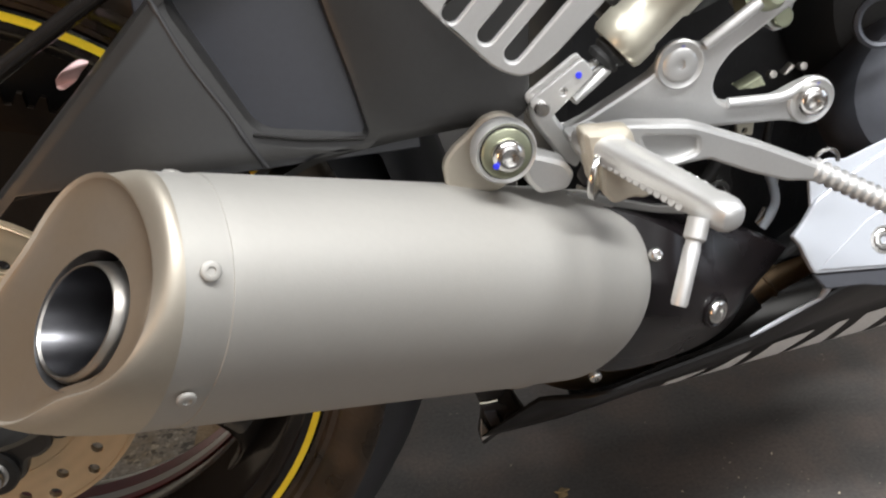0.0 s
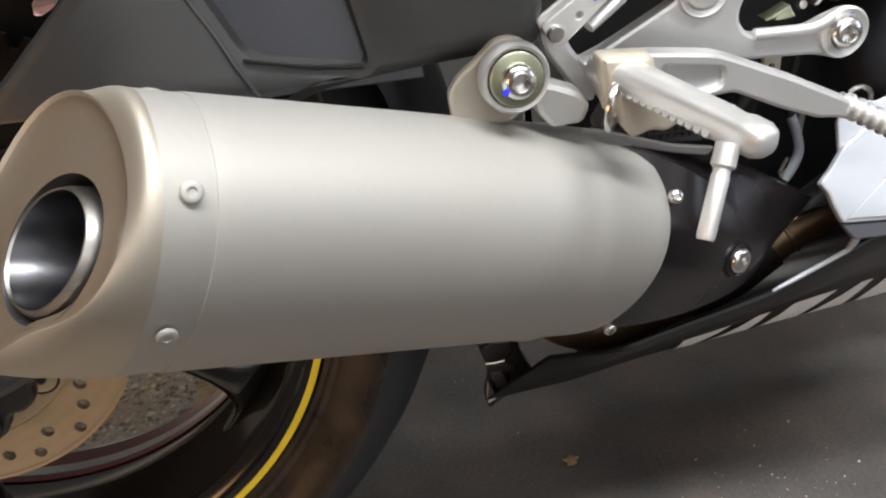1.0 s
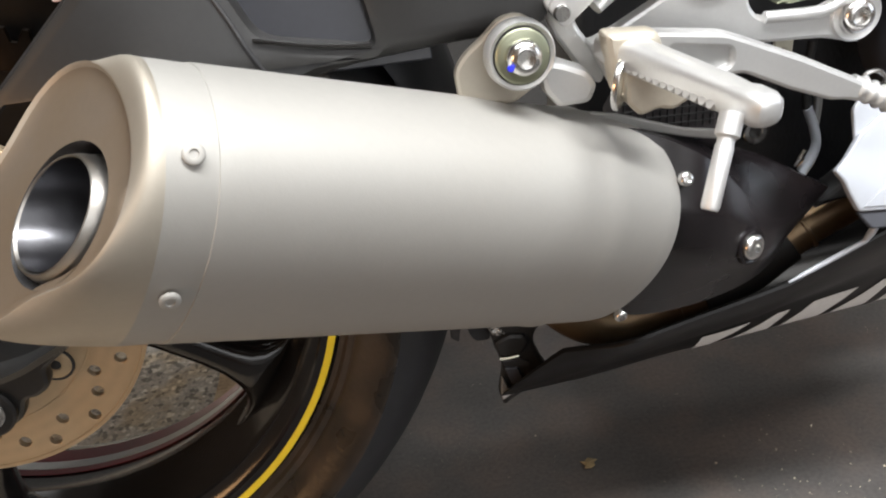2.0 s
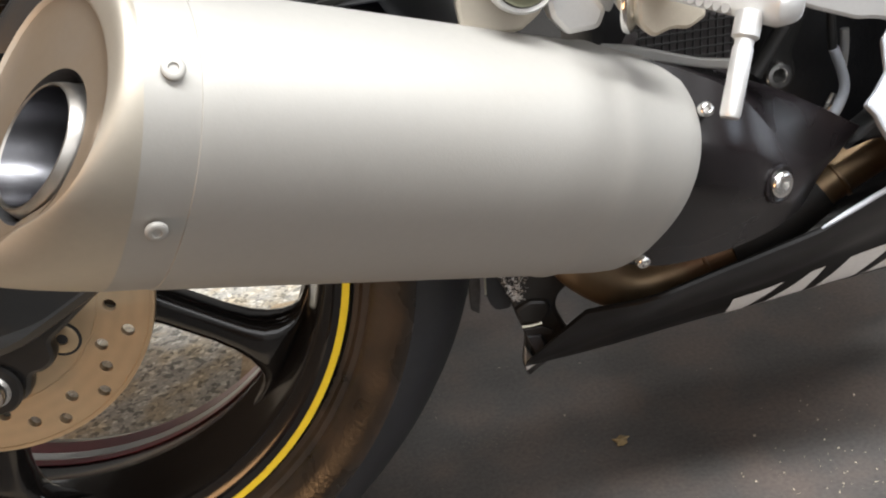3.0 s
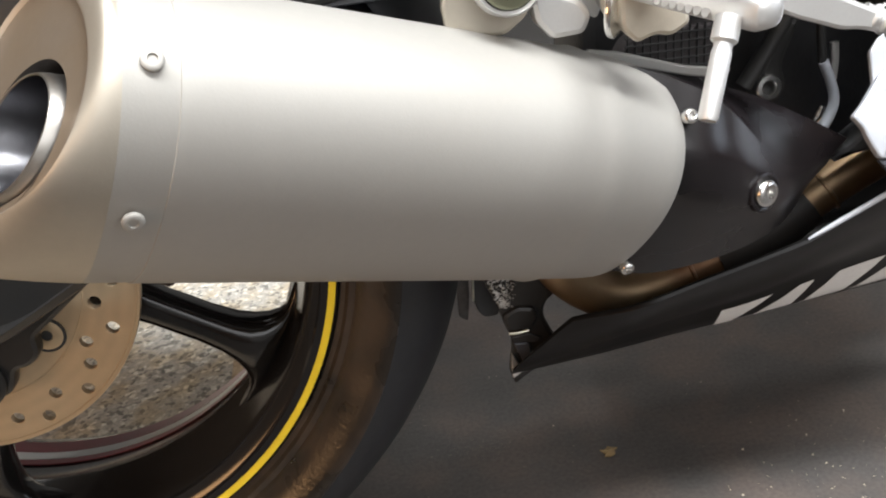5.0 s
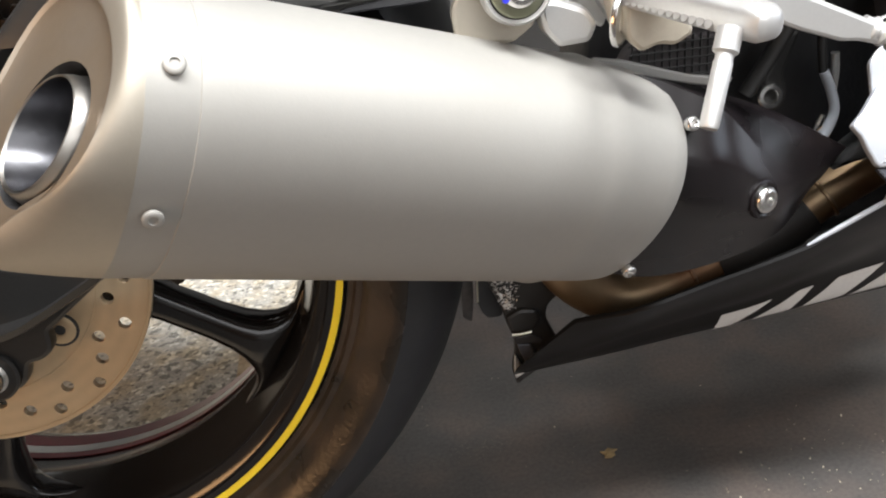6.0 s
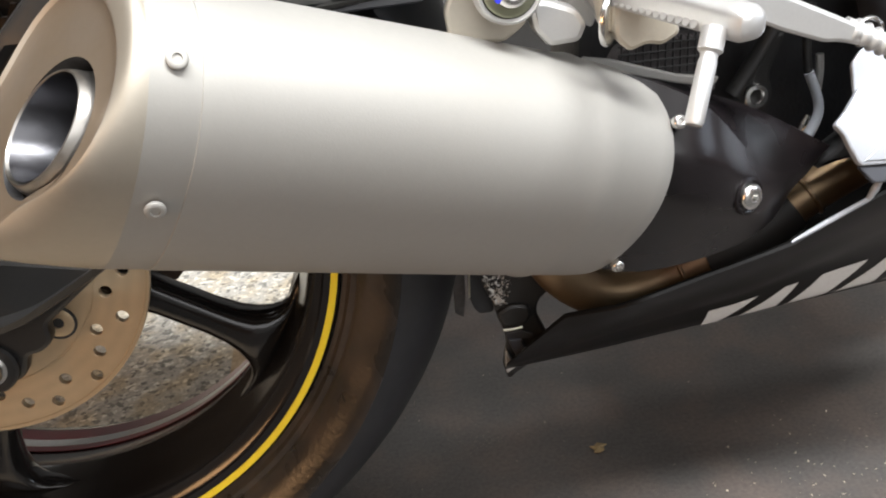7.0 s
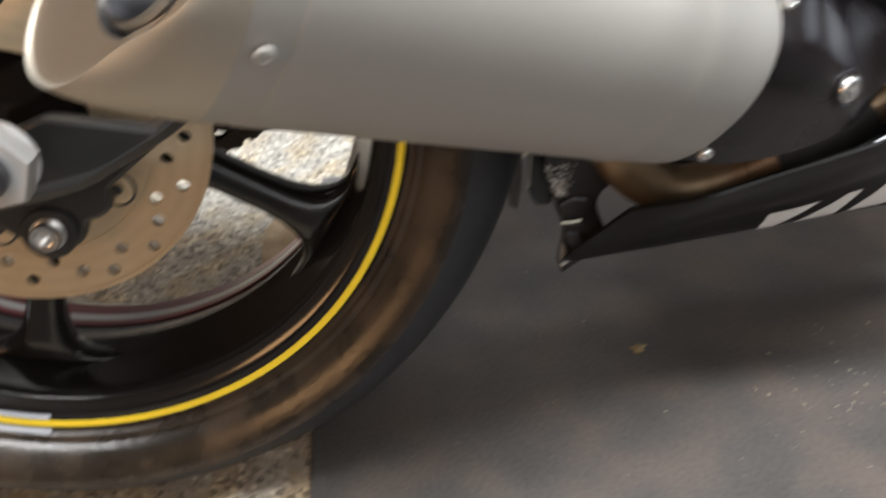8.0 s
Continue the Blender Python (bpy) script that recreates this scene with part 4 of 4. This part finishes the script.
def exhaust_hanger():
    o = rounded([(0.3080, 0.424), (0.3065, 0.440, 0.006), (0.3115, 0.4475, 0.01), (0.3230, 0.4565, 0.012), (0.3295, 0.4630, 0.01), (0.338, 0.4645, 0.012), (0.3455, 0.4610, 0.012), (0.3510, 0.453, 0.01), (0.3525, 0.444), (0.347, 0.428), (0.335, 0.420)], 0.004, 6)
    tab = part("exhaust_hanger", plate(o, upright(-0.083), 0.006, 0.002), CAP_METAL, bike, "titanium exhaust hanger tab with a rubber-mounted bolt")
    m = basis((0.3365, -0.0945, 0.4480), (0.05, -1, 0.08))
    part("grommet", revolve([(0.009, -0.003), (0.0162, -0.003), (0.0170, 0.0), (0.0167, 0.005), (0.0154, 0.0075), (0.0142, 0.0066), (0.009, 0.005)], m, 40), ANODISED, tab)
    part("grommet_rubber", revolve([(0.008, 0.004), (0.0143, 0.0058), (0.0134, 0.0070), (0.008, 0.0062)], m, 36), BLACK_RUBBER, tab)
    part("washer", revolve([(0.006, 0.004), (0.0130, 0.0055), (0.0130, 0.0078), (0.0118, 0.0088), (0.006, 0.0090)], m, 36), GREEN_PLATE, tab, "greenish zinc-plated washer")
    bolt("hanger_bolt", m @ Vector((0, 0, 0.0085)), (0.05, -1, 0.08), 0.0086, 0.0065, STEEL, tab, 0.45)
    part("paint_mark", revolve([(0.0018, 0), (0.0015, 0.0008), (0, 0.0010)], basis(m @ Vector((-0.0075, -0.0032, 0.0145)), (0.0, -1, 0.1)), 8), BLUE_MARK, tab, "blue paint mark")
    arm = rounded([(0.348, 0.4400), (0.358, 0.4385), (0.372, 0.4325), (0.3775, 0.424), (0.3735, 0.4155), (0.3575, 0.4150), (0.350, 0.424)], 0.003)
    part("hanger_arm", plate(arm, upright(-0.080), 0.014, 0.003), ANODISED, tab, "grey aluminium hanger arm")
    return tab


heel_guard()
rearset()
brake_pedal()
footpeg()
master_cylinder()
exhaust_hanger()


# ---- fairings ----
PAN_SHAPE = ((-0.037, 0.003), (-0.0345, 0.009), (-0.028, 0.018), (-0.016, 0.031), (-0.0059, 0.041), (0.0109, 0.0540), (0.0277, 0.0680), (0.0403, 0.0835), (0.0529, 0.0970), (0.0697, 0.108))


def pan_outer(x):
    """The belly fairing's outer skin at x, from its rim down and under, as (y, z)."""
    if x < 0.41:
        k = (x - 0.334) / (0.41 - 0.334)
        knee = 0.016 * max(0.0, 1 - abs(x - 0.374) / 0.038)
        return [(y * k + (0.024 + 0.0014 * i) * (1 - k), z * k + (0.154 - 0.0014 * i) * (1 - k) + knee * max(0.0, 1 - i / 5)) for i, (y, z) in enumerate(pan_outer(0.41))]
    top = float(np.interp(x, (0.372, 0.417, 0.454, 0.518, 0.552, 0.61, 0.75), (0.212, 0.2305, 0.2405, 0.2565, 0.2725, 0.300, 0.350)))
    keel = 0.1662 + 0.0865 * (x - 0.338)
    wide = min(1.25, max(0.3, (top - 0.0255 - keel) / 0.0350))
    across = [-0.037 + (y + 0.037) * wide for y, d in PAN_SHAPE]
    deep = min((top + 0.69 * y - keel) / d for y, (_, d) in zip(across[3:], PAN_SHAPE[3:]))
    return [(y, top - d * deep) for y, (_, d) in zip(across, PAN_SHAPE)]


def pan_point(x, g, lift=0.0):
    """A place g steps down the outer skin at x, lifted off it."""
    sec = pan_outer(x)
    i = min(int(g), len(sec) - 2)
    (ya, za), (yb, zb) = sec[i], sec[i + 1]
    n = Vector((0, zb - za, ya - yb)).normalized()
    return Vector((x, ya + (yb - ya) * (g - i), za + (zb - za) * (g - i))) + n * lift


# slanted white blocks along the under-curve: foot from, foot to, head from, head to
LETTER_BLOCKS = ((0.506, 0.516, 0.501, 0.541), (0.533, 0.568, 0.562, 0.573), (0.577, 0.610, 0.592, 0.628), (0.618, 0.652, 0.648, 0.658), (0.662, 0.690, 0.673, 0.705), (0.700, 0.735, 0.731, 0.741))


def belly_pan():
    xs = [0.336, 0.339, 0.343, 0.348, 0.354, 0.36, 0.367, 0.375, 0.384, 0.393, 0.404, 0.417] + [0.43 + 0.015 * k for k in range(23)]
    rings = []
    for x in xs:
        outer = pan_outer(x)
        thick = min(1.0, (x - 0.330) / 0.05)
        rim_y, rim_z = outer[0]
        lip = [(rim_y + 0.0044 * thick, rim_z + 0.0006), (rim_y + 0.0030 * thick, rim_z + 0.0022 * thick), (rim_y + 0.0012 * thick, rim_z + 0.0018 * thick)]
        inner = [(y + 0.0040 * thick, z + 0.0035 * thick) for y, z in outer[1:]]
        rings.append([Vector((x, y, z)) for y, z in lip + outer + inner[::-1]])
    pan = part("belly_fairing", loft(rings), FAIRING_BLACK, bike, "satin black belly fairing with slanted white lettering blocks")
    # unseen keel and far half, added to stop light leaking onto the mat
    far = []
    for x in [0.425 + 0.025 * k for k in range(14)]:
        y, z = pan_outer(x)[-1]
        skin = [(y + 0.001, z + 0.0005), (0.120, z - 0.001), (0.165, z + 0.004), (0.205, z + 0.022), (0.235, z + 0.055), (0.250, z + 0.100), (0.252, z + 0.160)]
        far.append([Vector((x, a, b)) for a, b in skin + [(a - 0.003, b + 0.003) for a, b in skin[::-1]]])
    part("far_side", loft(far), BLACK_PAINT, pan, "unseen black keel and far side of the belly fairing, added to block light")
    for foot0, foot1, head0, head1 in LETTER_BLOCKS:
        bm = bmesh.new()
        for lift in (0.0006, -0.001):
            grid = []
            for i in range(8):
                f = i / 7
                row = []
                for w in (0, 0.25, 0.5, 0.75, 1.0):
                    x = (foot0 + (foot1 - foot0) * w) * (1 - f) + (head0 + (head1 - head0) * w) * f
                    row.append(bm.verts.new(pan_point(x, 8.3 - 1.9 * f, lift)))
                grid.append(row)
            for r0, r1 in zip(grid, grid[1:]):
                for i in range(4):
                    bm.faces.new((r0[i], r0[i + 1], r1[i + 1], r1[i]))
        part("lettering_block", bm, LETTER_WHITE, pan, "slanted white lettering block")
    lip = [Vector((x, pan_outer(x)[0][0] + 0.001, pan_outer(x)[0][1] + 0.0022)) for x in (0.519, 0.528, 0.538, 0.553, 0.568)]
    part("edge_strip", tube(lip, [0.0008, 0.0015, 0.0018, 0.0018, 0.0017], 10, 4), WHITE_PAINT, pan, "narrow white edge strip")
    end = lip[-1]
    part("edge_strip", tube([end, end + Vector((0.003, -0.001, 0.007)), end + Vector((0.006, -0.002, 0.014))], [0.0018, 0.0027, 0.0016], 10, 4), WHITE_PAINT, pan, "narrow white edge strip")
    return pan


belly_pan()


def side_fairing():
    tilt = basis((0, -0.034, 0.33), (0, -0.88, 0.475))
    deep = basis((0, -0.029, 0.335), (0, -0.88, 0.475))

    def sloped(points, r=0.002):
        return [(p.x, (p.y - 0.33) / 0.88) for p in rounded(points, r, 5)]

    o = sloped([(0.5405, 0.330), (0.5475, 0.3355), (0.560, 0.3486), (0.575, 0.3565), (0.5862, 0.3608), (0.6157, 0.3725), (0.66, 0.390), (0.74, 0.42), (0.74, 0.29), (0.62, 0.302), (0.552, 0.3065, 0.003), (0.5470, 0.318), (0.5455, 0.3235)])
    panel = part("side_fairing", plate(o, tilt, 0.006, 0.0015), WHITE_PAINT, bike, "glossy white side fairing panel")
    part("inner_panel", plate(sloped([(0.557, 0.330), (0.5580, 0.345), (0.5590, 0.356), (0.566, 0.3625), (0.574, 0.3660), (0.5862, 0.3640), (0.64, 0.378), (0.64, 0.34)]), deep, 0.004, 0.001), WHITE_PAINT, panel, "white panel edge behind the fairing")
    facet = sloped([(0.5545, 0.3085), (0.592, 0.3325), (0.64, 0.352), (0.74, 0.39), (0.74, 0.292), (0.62, 0.3035)], 0.001)
    part("lower_facet", plate(facet, basis(Vector((0, -0.034, 0.33)) + 0.0032 * Vector((0, -0.88, 0.475)), (0, -0.88, 0.475)), 0.0016, 0.0006), WHITE_PAINT, panel)
    trim = sloped([(0.552, 0.3055), (0.62, 0.301), (0.74, 0.289), (0.74, 0.275), (0.62, 0.288), (0.586, 0.2945), (0.560, 0.2955)])
    part("lower_trim", plate(trim, basis((0, -0.032, 0.33), (0, -0.88, 0.475)), 0.004, 0.001), GREY_COVER, panel, "grey lower trim of the fairing")
    bolt("fairing_screw", (0.6025, -0.0425, 0.3215), (0, -0.88, 0.475), 0.0078, 0.002, STEEL, panel, 0.4, washer=0.0095)
    return panel


side_fairing()


def engine_block():
    body = part("engine_side", plate(rounded([(0.41, 0.30), (0.42, 0.43), (0.44, 0.62), (0.86, 0.64), (0.86, 0.24), (0.58, 0.24), (0.50, 0.27)], 0.02), upright(0.135), 0.09, 0.01), DARK_PART, bike, "dark shaded engine and frame side")
    part("clutch_cover", revolve([(0.0, 0.05), (0.04, 0.048), (0.07, 0.038), (0.085, 0.015), (0.088, 0.0), (0, 0)], basis((0.67, 0.085, 0.455), (0, -1, 0.1)), 48), SATIN_BLACK, body)
    part("frame_spar", plate(rounded([(0.40, 0.50), (0.43, 0.47), (0.80, 0.60), (0.80, 0.70), (0.40, 0.66)], 0.01), upright(-0.005), 0.05, 0.008), SATIN_BLACK, body)
    part("engine_cover", revolve([(0.0, 0.03), (0.03, 0.029), (0.05, 0.022), (0.058, 0.008), (0.06, -0.03), (0, -0.03)], basis((0.655, 0.02, 0.395), (-0.2, -0.9, 0.35)), 40), GREY_COVER, body, "satin blue-grey engine cover")
    part("cover_bolt", revolve([(0.016, -0.01), (0.016, 0.004), (0.012, 0.008), (0.006, 0.009), (0, 0.009)], basis((0.690, 0.0, 0.478), (-0.3, -0.9, 0.3)), 24), CREAM, body)
    part("pipe_fitting", revolve([(0.0, 0.012), (0.006, 0.012), (0.008, 0.009), (0.008, 0.0), (0.011, -0.001), (0.011, -0.012), (0, -0.012)], basis((0.500, -0.040, 0.492), (0.2, -0.9, 0.4)), 20), GREEN_PLATE, body)
    part("frame_stay", plate(rounded([(0.493, 0.438), (0.507, 0.445), (0.511, 0.438), (0.502, 0.437)], 0.001), upright(-0.030), 0.01, 0.001), GREEN_PLATE, body)
    cast = rounded([(0.500, 0.500), (0.503, 0.477), (0.521, 0.467), (0.528, 0.460), (0.536, 0.462), (0.545, 0.500)], 0.003)
    part("cast_lug", plate(cast, upright(0.0), 0.016, 0.003), ALUMINIUM, body, "bright cast lug")
    part("lug_bolt", revolve([(0.0065, -0.002), (0.0065, 0.003), (0.0055, 0.004), (0.0, 0.004)], basis((0.5305, -0.0085, 0.4700), (0, -1, 0.2)), 20), GREEN_PLATE, body)
    part("cover_ring", revolve([(0.013, -0.004), (0.0165, -0.002), (0.0170, 0.002), (0.0150, 0.004), (0.013, 0.003)], basis((0.6035, 0.0, 0.4560), (-0.2, -0.95, 0.2)), 32, closed=True), GREY_COVER, body)
    for x, z in ((0.536, 0.4450), (0.517, 0.4425)):
        part("small_screw", revolve([(0.0024, -0.004), (0.0024, 0.001), (0.0, 0.0016)], basis((x, -0.030, z), (0, -1, 0.3)), 10), DULL_STEEL, body)
    part("small_bracket", plate(rounded([(0.524, 0.441), (0.53, 0.447), (0.532, 0.445), (0.527, 0.44)], 0.001), upright(-0.026), 0.006, 0.001), DULL_STEEL, body)
    lobe = rounded([(0.553, 0.368), (0.541, 0.368), (0.524, 0.330, 0.008), (0.5265, 0.314, 0.01), (0.540, 0.312, 0.01), (0.546, 0.325, 0.01), (0.541, 0.338)], 0.006)
    link = part("suspension_lug", plate(lobe, upright(0.060), 0.012, 0.003), SATIN_BLACK, bike, "black suspension lug with a hollow bolt")
    m = basis((0.5300, 0.0525, 0.3255), (0, -1, 0.15))
    part("hollow_bolt", revolve([(0.0088, -0.002), (0.0088, 0.004), (0.0080, 0.005), (0.0052, 0.0052), (0.0047, 0.0045), (0.0045, -0.002)], m, 28), STEEL, link, "hollow steel bolt")
    return body


def mesh_guard():
    """The finely gridded black block under the footrest."""
    block = part("gridded_rubber_block", plate(rounded([(0.415, 0.364), (0.424, 0.379), (0.440, 0.388), (0.485, 0.382), (0.487, 0.345), (0.425, 0.352)], 0.004), upright(0.025), 0.02, 0.002), GRID_RUBBER, bike, "finely gridded dark rubber block")
    for k in range(13):
        x = 0.424 + 0.0048 * k
        part("grid_rib", tube([(x, 0.0145, 0.352), (x + 0.0005, 0.0145, 0.386)], 0.0007, 6, 1), SATIN_BLACK, block)
    for k in range(6):
        z = 0.357 + 0.0052 * k
        part("grid_rib", tube([(0.422, 0.0142, z), (0.485, 0.0142, z - 0.002)], 0.0007, 6, 1), SATIN_BLACK, block)
    part("silver_strip", plate(rounded([(0.380, 0.4010), (0.396, 0.3975), (0.432, 0.3845), (0.457, 0.3795), (0.4535, 0.3745, 0.004), (0.433, 0.3790), (0.396, 0.3905), (0.380, 0.394)], 0.002), upright(-0.060), 0.003, 0.001), STRIP_METAL, bike, "thin dull aluminium strip above the heat cover")


def brake_hose():
    part("clear_sleeve", tube([(0.5675, 0.050, 0.338), (0.5745, 0.050, 0.321), (0.5770, 0.050, 0.309), (0.5740, 0.050, 0.298), (0.5685, 0.050, 0.289)], [0.0034, 0.0036, 0.0036, 0.0038, 0.0040], 12), WHITE_PAINT, bike, "white hose sleeve")
    part("dark_hose", tube([(0.567, 0.052, 0.385), (0.5655, 0.052, 0.36), (0.5675, 0.051, 0.337)], 0.0030, 12), BLACK_RUBBER, bike, "black hose above the white sleeve")
    part("drain_hose", tube([(0.5775, 0.056, 0.348), (0.5785, 0.056, 0.335), (0.5775, 0.056, 0.318)], 0.0030, 10), ANODISED, bike, "thin grey pipe")
    part("hose_clip", tube([(0.5605, 0.046, 0.2965), (0.5640, 0.046, 0.3015), (0.5670, 0.046, 0.3085)], [0.0020, 0.0032, 0.0020], 10), STEEL, bike, "small bright hose clip")
    part("link_bar", tube([(0.545, 0.046, 0.385), (0.527, 0.046, 0.355), (0.511, 0.046, 0.331)], 0.0055, 12, 3, 0.6), SATIN_BLACK, bike, "dark linkage bar")


def stand_foot():
    """The worn black bracket and gritty pad behind the belly fairing."""
    o = rounded([(0.325, 0.250), (0.3245, 0.219), (0.332, 0.200), (0.3345, 0.186), (0.3375, 0.177), (0.3400, 0.168), (0.3400, 0.160), (0.3362, 0.141), (0.3385, 0.1310), (0.347, 0.1365), (0.362, 0.146), (0.376, 0.157), (0.371, 0.166), (0.365, 0.182, 0.008), (0.364, 0.190, 0.008), (0.367, 0.198, 0.006), (0.378, 0.206), (0.395, 0.250)], 0.002, 5)
    lug = part("exhaust_bracket", plate(o, upright(0.045), 0.014, 0.003), SATIN_BLACK, bike, "worn black bracket with a gritty pad")
    part("side_tab", plate(rounded([(0.3185, 0.250), (0.3168, 0.198), (0.3190, 0.189), (0.3230, 0.1830), (0.3340, 0.1830), (0.340, 0.250)], 0.003), upright(0.058), 0.006, 0.0012), DARK_PART, lug)
    part("tab_rim", tube([(0.3186, 0.0545, 0.225), (0.3172, 0.0545, 0.207), (0.3166, 0.0545, 0.199)], 0.0007, 8, 3), CREAM, lug)
    part("back_strip", plate(rounded([(0.3090, 0.245), (0.3065, 0.170), (0.3130, 0.165), (0.3165, 0.187), (0.3190, 0.245)], 0.002), upright(0.085), 0.004, 0.001), MAT_GREY, lug, "narrow grey strip")
    part("collar", tube([(0.3375, 0.037, 0.1770), (0.344, 0.0365, 0.1768), (0.3520, 0.037, 0.1772)], 0.0012, 8, 4), CREAM, lug)
    part("upper_knuckle", plate(rounded([(0.3335, 0.1935), (0.3365, 0.1815), (0.3420, 0.1790), (0.3540, 0.1790), (0.3600, 0.1880), (0.3570, 0.1965), (0.3450, 0.1990)], 0.003), upright(0.0385), 0.008, 0.0026), SATIN_BLACK, lug, "worn dark knuckle above the collar")
    part("band", plate(rounded([(0.3385, 0.1745), (0.3520, 0.1745), (0.3600, 0.1700), (0.3590, 0.1660), (0.3400, 0.1690)], 0.001), upright(0.0380), 0.003, 0.0008), DARK_PART, lug)
    part("worn_face", plate(rounded([(0.3400, 0.1690), (0.3505, 0.1675), (0.3545, 0.1535), (0.3455, 0.1520)], 0.0015), upright(0.0375), 0.004, 0.0012), GREY_COVER, lug, "worn blue-grey face")
    part("worn_face", plate(rounded([(0.3560, 0.1550), (0.3580, 0.1610), (0.3690, 0.1650), (0.3735, 0.1590), (0.3640, 0.1510)], 0.002), upright(0.0380), 0.004, 0.0014), PANEL_BLACK, lug)
    part("edge_plate", plate(rounded([(0.3380, 0.1600), (0.3450, 0.1440), (0.3370, 0.1390), (0.3365, 0.1480)], 0.001), upright(0.0370), 0.004, 0.0008), ANODISED, lug, "bare metal edge")
    rng = random.Random(8)
    bm = bmesh.new()
    for _ in range(240):
        u, w = rng.random(), rng.random()
        left, right = 0.3335 - 0.0085 * w, 0.3430 + 0.006 * w
        c = Vector((left + (right - left) * u * (0.7 + 0.3 * rng.random()), 0.0378, 0.1985 + 0.026 * w))
        r = rng.uniform(0.0007, 0.0019) * (1.2 - 0.6 * u)
        tip = [bm.verts.new(c + Vector((rng.uniform(-1, 1), rng.uniform(-1, 0.3), rng.uniform(-1, 1))).normalized() * r) for _ in range(4)]
        for f in ((0, 1, 2), (0, 3, 1), (0, 2, 3), (1, 3, 2)):
            bm.faces.new([tip[i] for i in f])
    part("gritty_pad", bm, ANODISED, lug, "gritty grey pad", smooth=False)


def tail_body():
    """Unseen hull for seat, tank and tail above the wheel, added to shade it."""
    rings = []
    for x, zc, h, w in ((-0.42, 0.95, 0.03, 0.05), (-0.2, 0.92, 0.06, 0.11), (0.1, 0.88, 0.08, 0.13), (0.4, 0.88, 0.10, 0.17), (0.65, 0.90, 0.14, 0.23), (0.9, 0.90, 0.18, 0.23), (1.05, 0.86, 0.14, 0.17)):
        rings.append([Vector((x, 0.105 - u, zc + v)) for u, v in superellipse(h, w, 2.6, 0.0, 40)])
    part("seat_and_tank", loft(rings), BLACK_PAINT, bike, "unseen black hull for seat, tank and tail, added for its shade")
    part("hugger_stay", tube([(0.040, -0.022, 0.470), (0.078, -0.022, 0.492), (0.115, -0.022, 0.513), (0.180, -0.022, 0.549)], 0.0050, 14, 4), BLACK_PAINT, bike, "dark tube beside the wheel")
    scrap = plate(rounded([(0.108, 0.479), (0.11, 0.485), (0.116, 0.491), (0.124, 0.494), (0.13, 0.492), (0.125, 0.488), (0.12, 0.482), (0.113, 0.479)], 0.002, 3), upright(0.0), 0.0015, 0.0004)
    for v in scrap.verts:
        v.co.y += 0.004 * math.sin(v.co.x * 260) + 0.003 * math.sin(v.co.z * 330)
    part("paper_tag", scrap, PINK_PAPER, bike, "crumpled pinkish paper tag")
    rings = []
    for k in range(9):
        a = math.radians(8 + 14 * k)
        ring = []
        for u, v in superellipse(0.004, 0.098, 2.6, 0.0, 24):
            r = 0.338 + v - 0.035 * (u / 0.098) ** 2
            ring.append(Vector((r * math.cos(a), 0.079 - u, 0.306 + r * math.sin(a))))
        rings.append(ring)
    part("rear_hugger", loft(rings), SATIN_BLACK, bike, "matt black rear hugger over the tyre")


engine_block()
mesh_guard()
brake_hose()
stand_foot()
tail_body()


# ---- loose dirt on the mat ----
def dry_leaf():
    rng = random.Random(3)
    bm = bmesh.new()
    ring = [(0.0, -0.006), (0.0045, -0.004), (0.005, 0.001), (0.0085, 0.003), (0.003, 0.005), (0.001, 0.0075), (-0.003, 0.004), (-0.0075, 0.003), (-0.004, -0.001), (-0.005, -0.005)]
    low = [bm.verts.new((0.421 + x, 0.095 + y, 0.0007 + 0.0015 * rng.random())) for x, y in ring]
    high = [bm.verts.new(v.co + Vector((0, 0, 0.0009))) for v in low]
    mid0, mid1 = bm.verts.new((0.421, 0.095, 0.0026)), bm.verts.new((0.421, 0.095, 0.0036))
    for i in range(len(ring)):
        j = (i + 1) % len(ring)
        bm.faces.new((low[j], low[i], mid0))
        bm.faces.new((high[i], high[j], mid1))
        bm.faces.new((low[i], low[j], high[j], high[i]))
    tagged(bm_object("leaf", bm, LEAF, False), "small crumpled dry brown leaf on the mat", "leaf")


def crumbs():
    rng = random.Random(5)
    bm = bmesh.new()
    spots = [(0.533, 0.169, 0.0016), (0.383, 0.144, 0.0013), (0.266, 0.176, 0.0013), (0.634, 0.095, 0.0022)]
    for _ in range(230):
        x, y = rng.uniform(0.16, 0.9), rng.uniform(-0.2, 0.45)
        spots.append((x, y, rng.uniform(0.0003, 0.0008)))
    for _ in range(110):
        spots.append((rng.gauss(0.60, 0.07), rng.gauss(0.01, 0.045), rng.uniform(0.0004, 0.0016)))
    for _ in range(260):
        spots.append((rng.gauss(0.314, 0.020), rng.gauss(0.132, 0.008), rng.uniform(0.00015, 0.0003)))
    for x, y, r in spots:
        c = Vector((x, y, r * 0.4))
        tip = [bm.verts.new(c + Vector((rng.uniform(-1, 1), rng.uniform(-1, 1), rng.uniform(-0.3, 0.8))).normalized() * r * rng.uniform(0.6, 1.4)) for _ in range(4)]
        for f in ((0, 1, 2), (0, 3, 1), (0, 2, 3), (1, 3, 2)):
            bm.faces.new([tip[i] for i in f])
    tagged(bm_object("crumbs", bm, CRUMB, False), "pale grit and crumbs scattered on the mat", "dirt", kind="stuff")


dry_leaf()
crumbs()
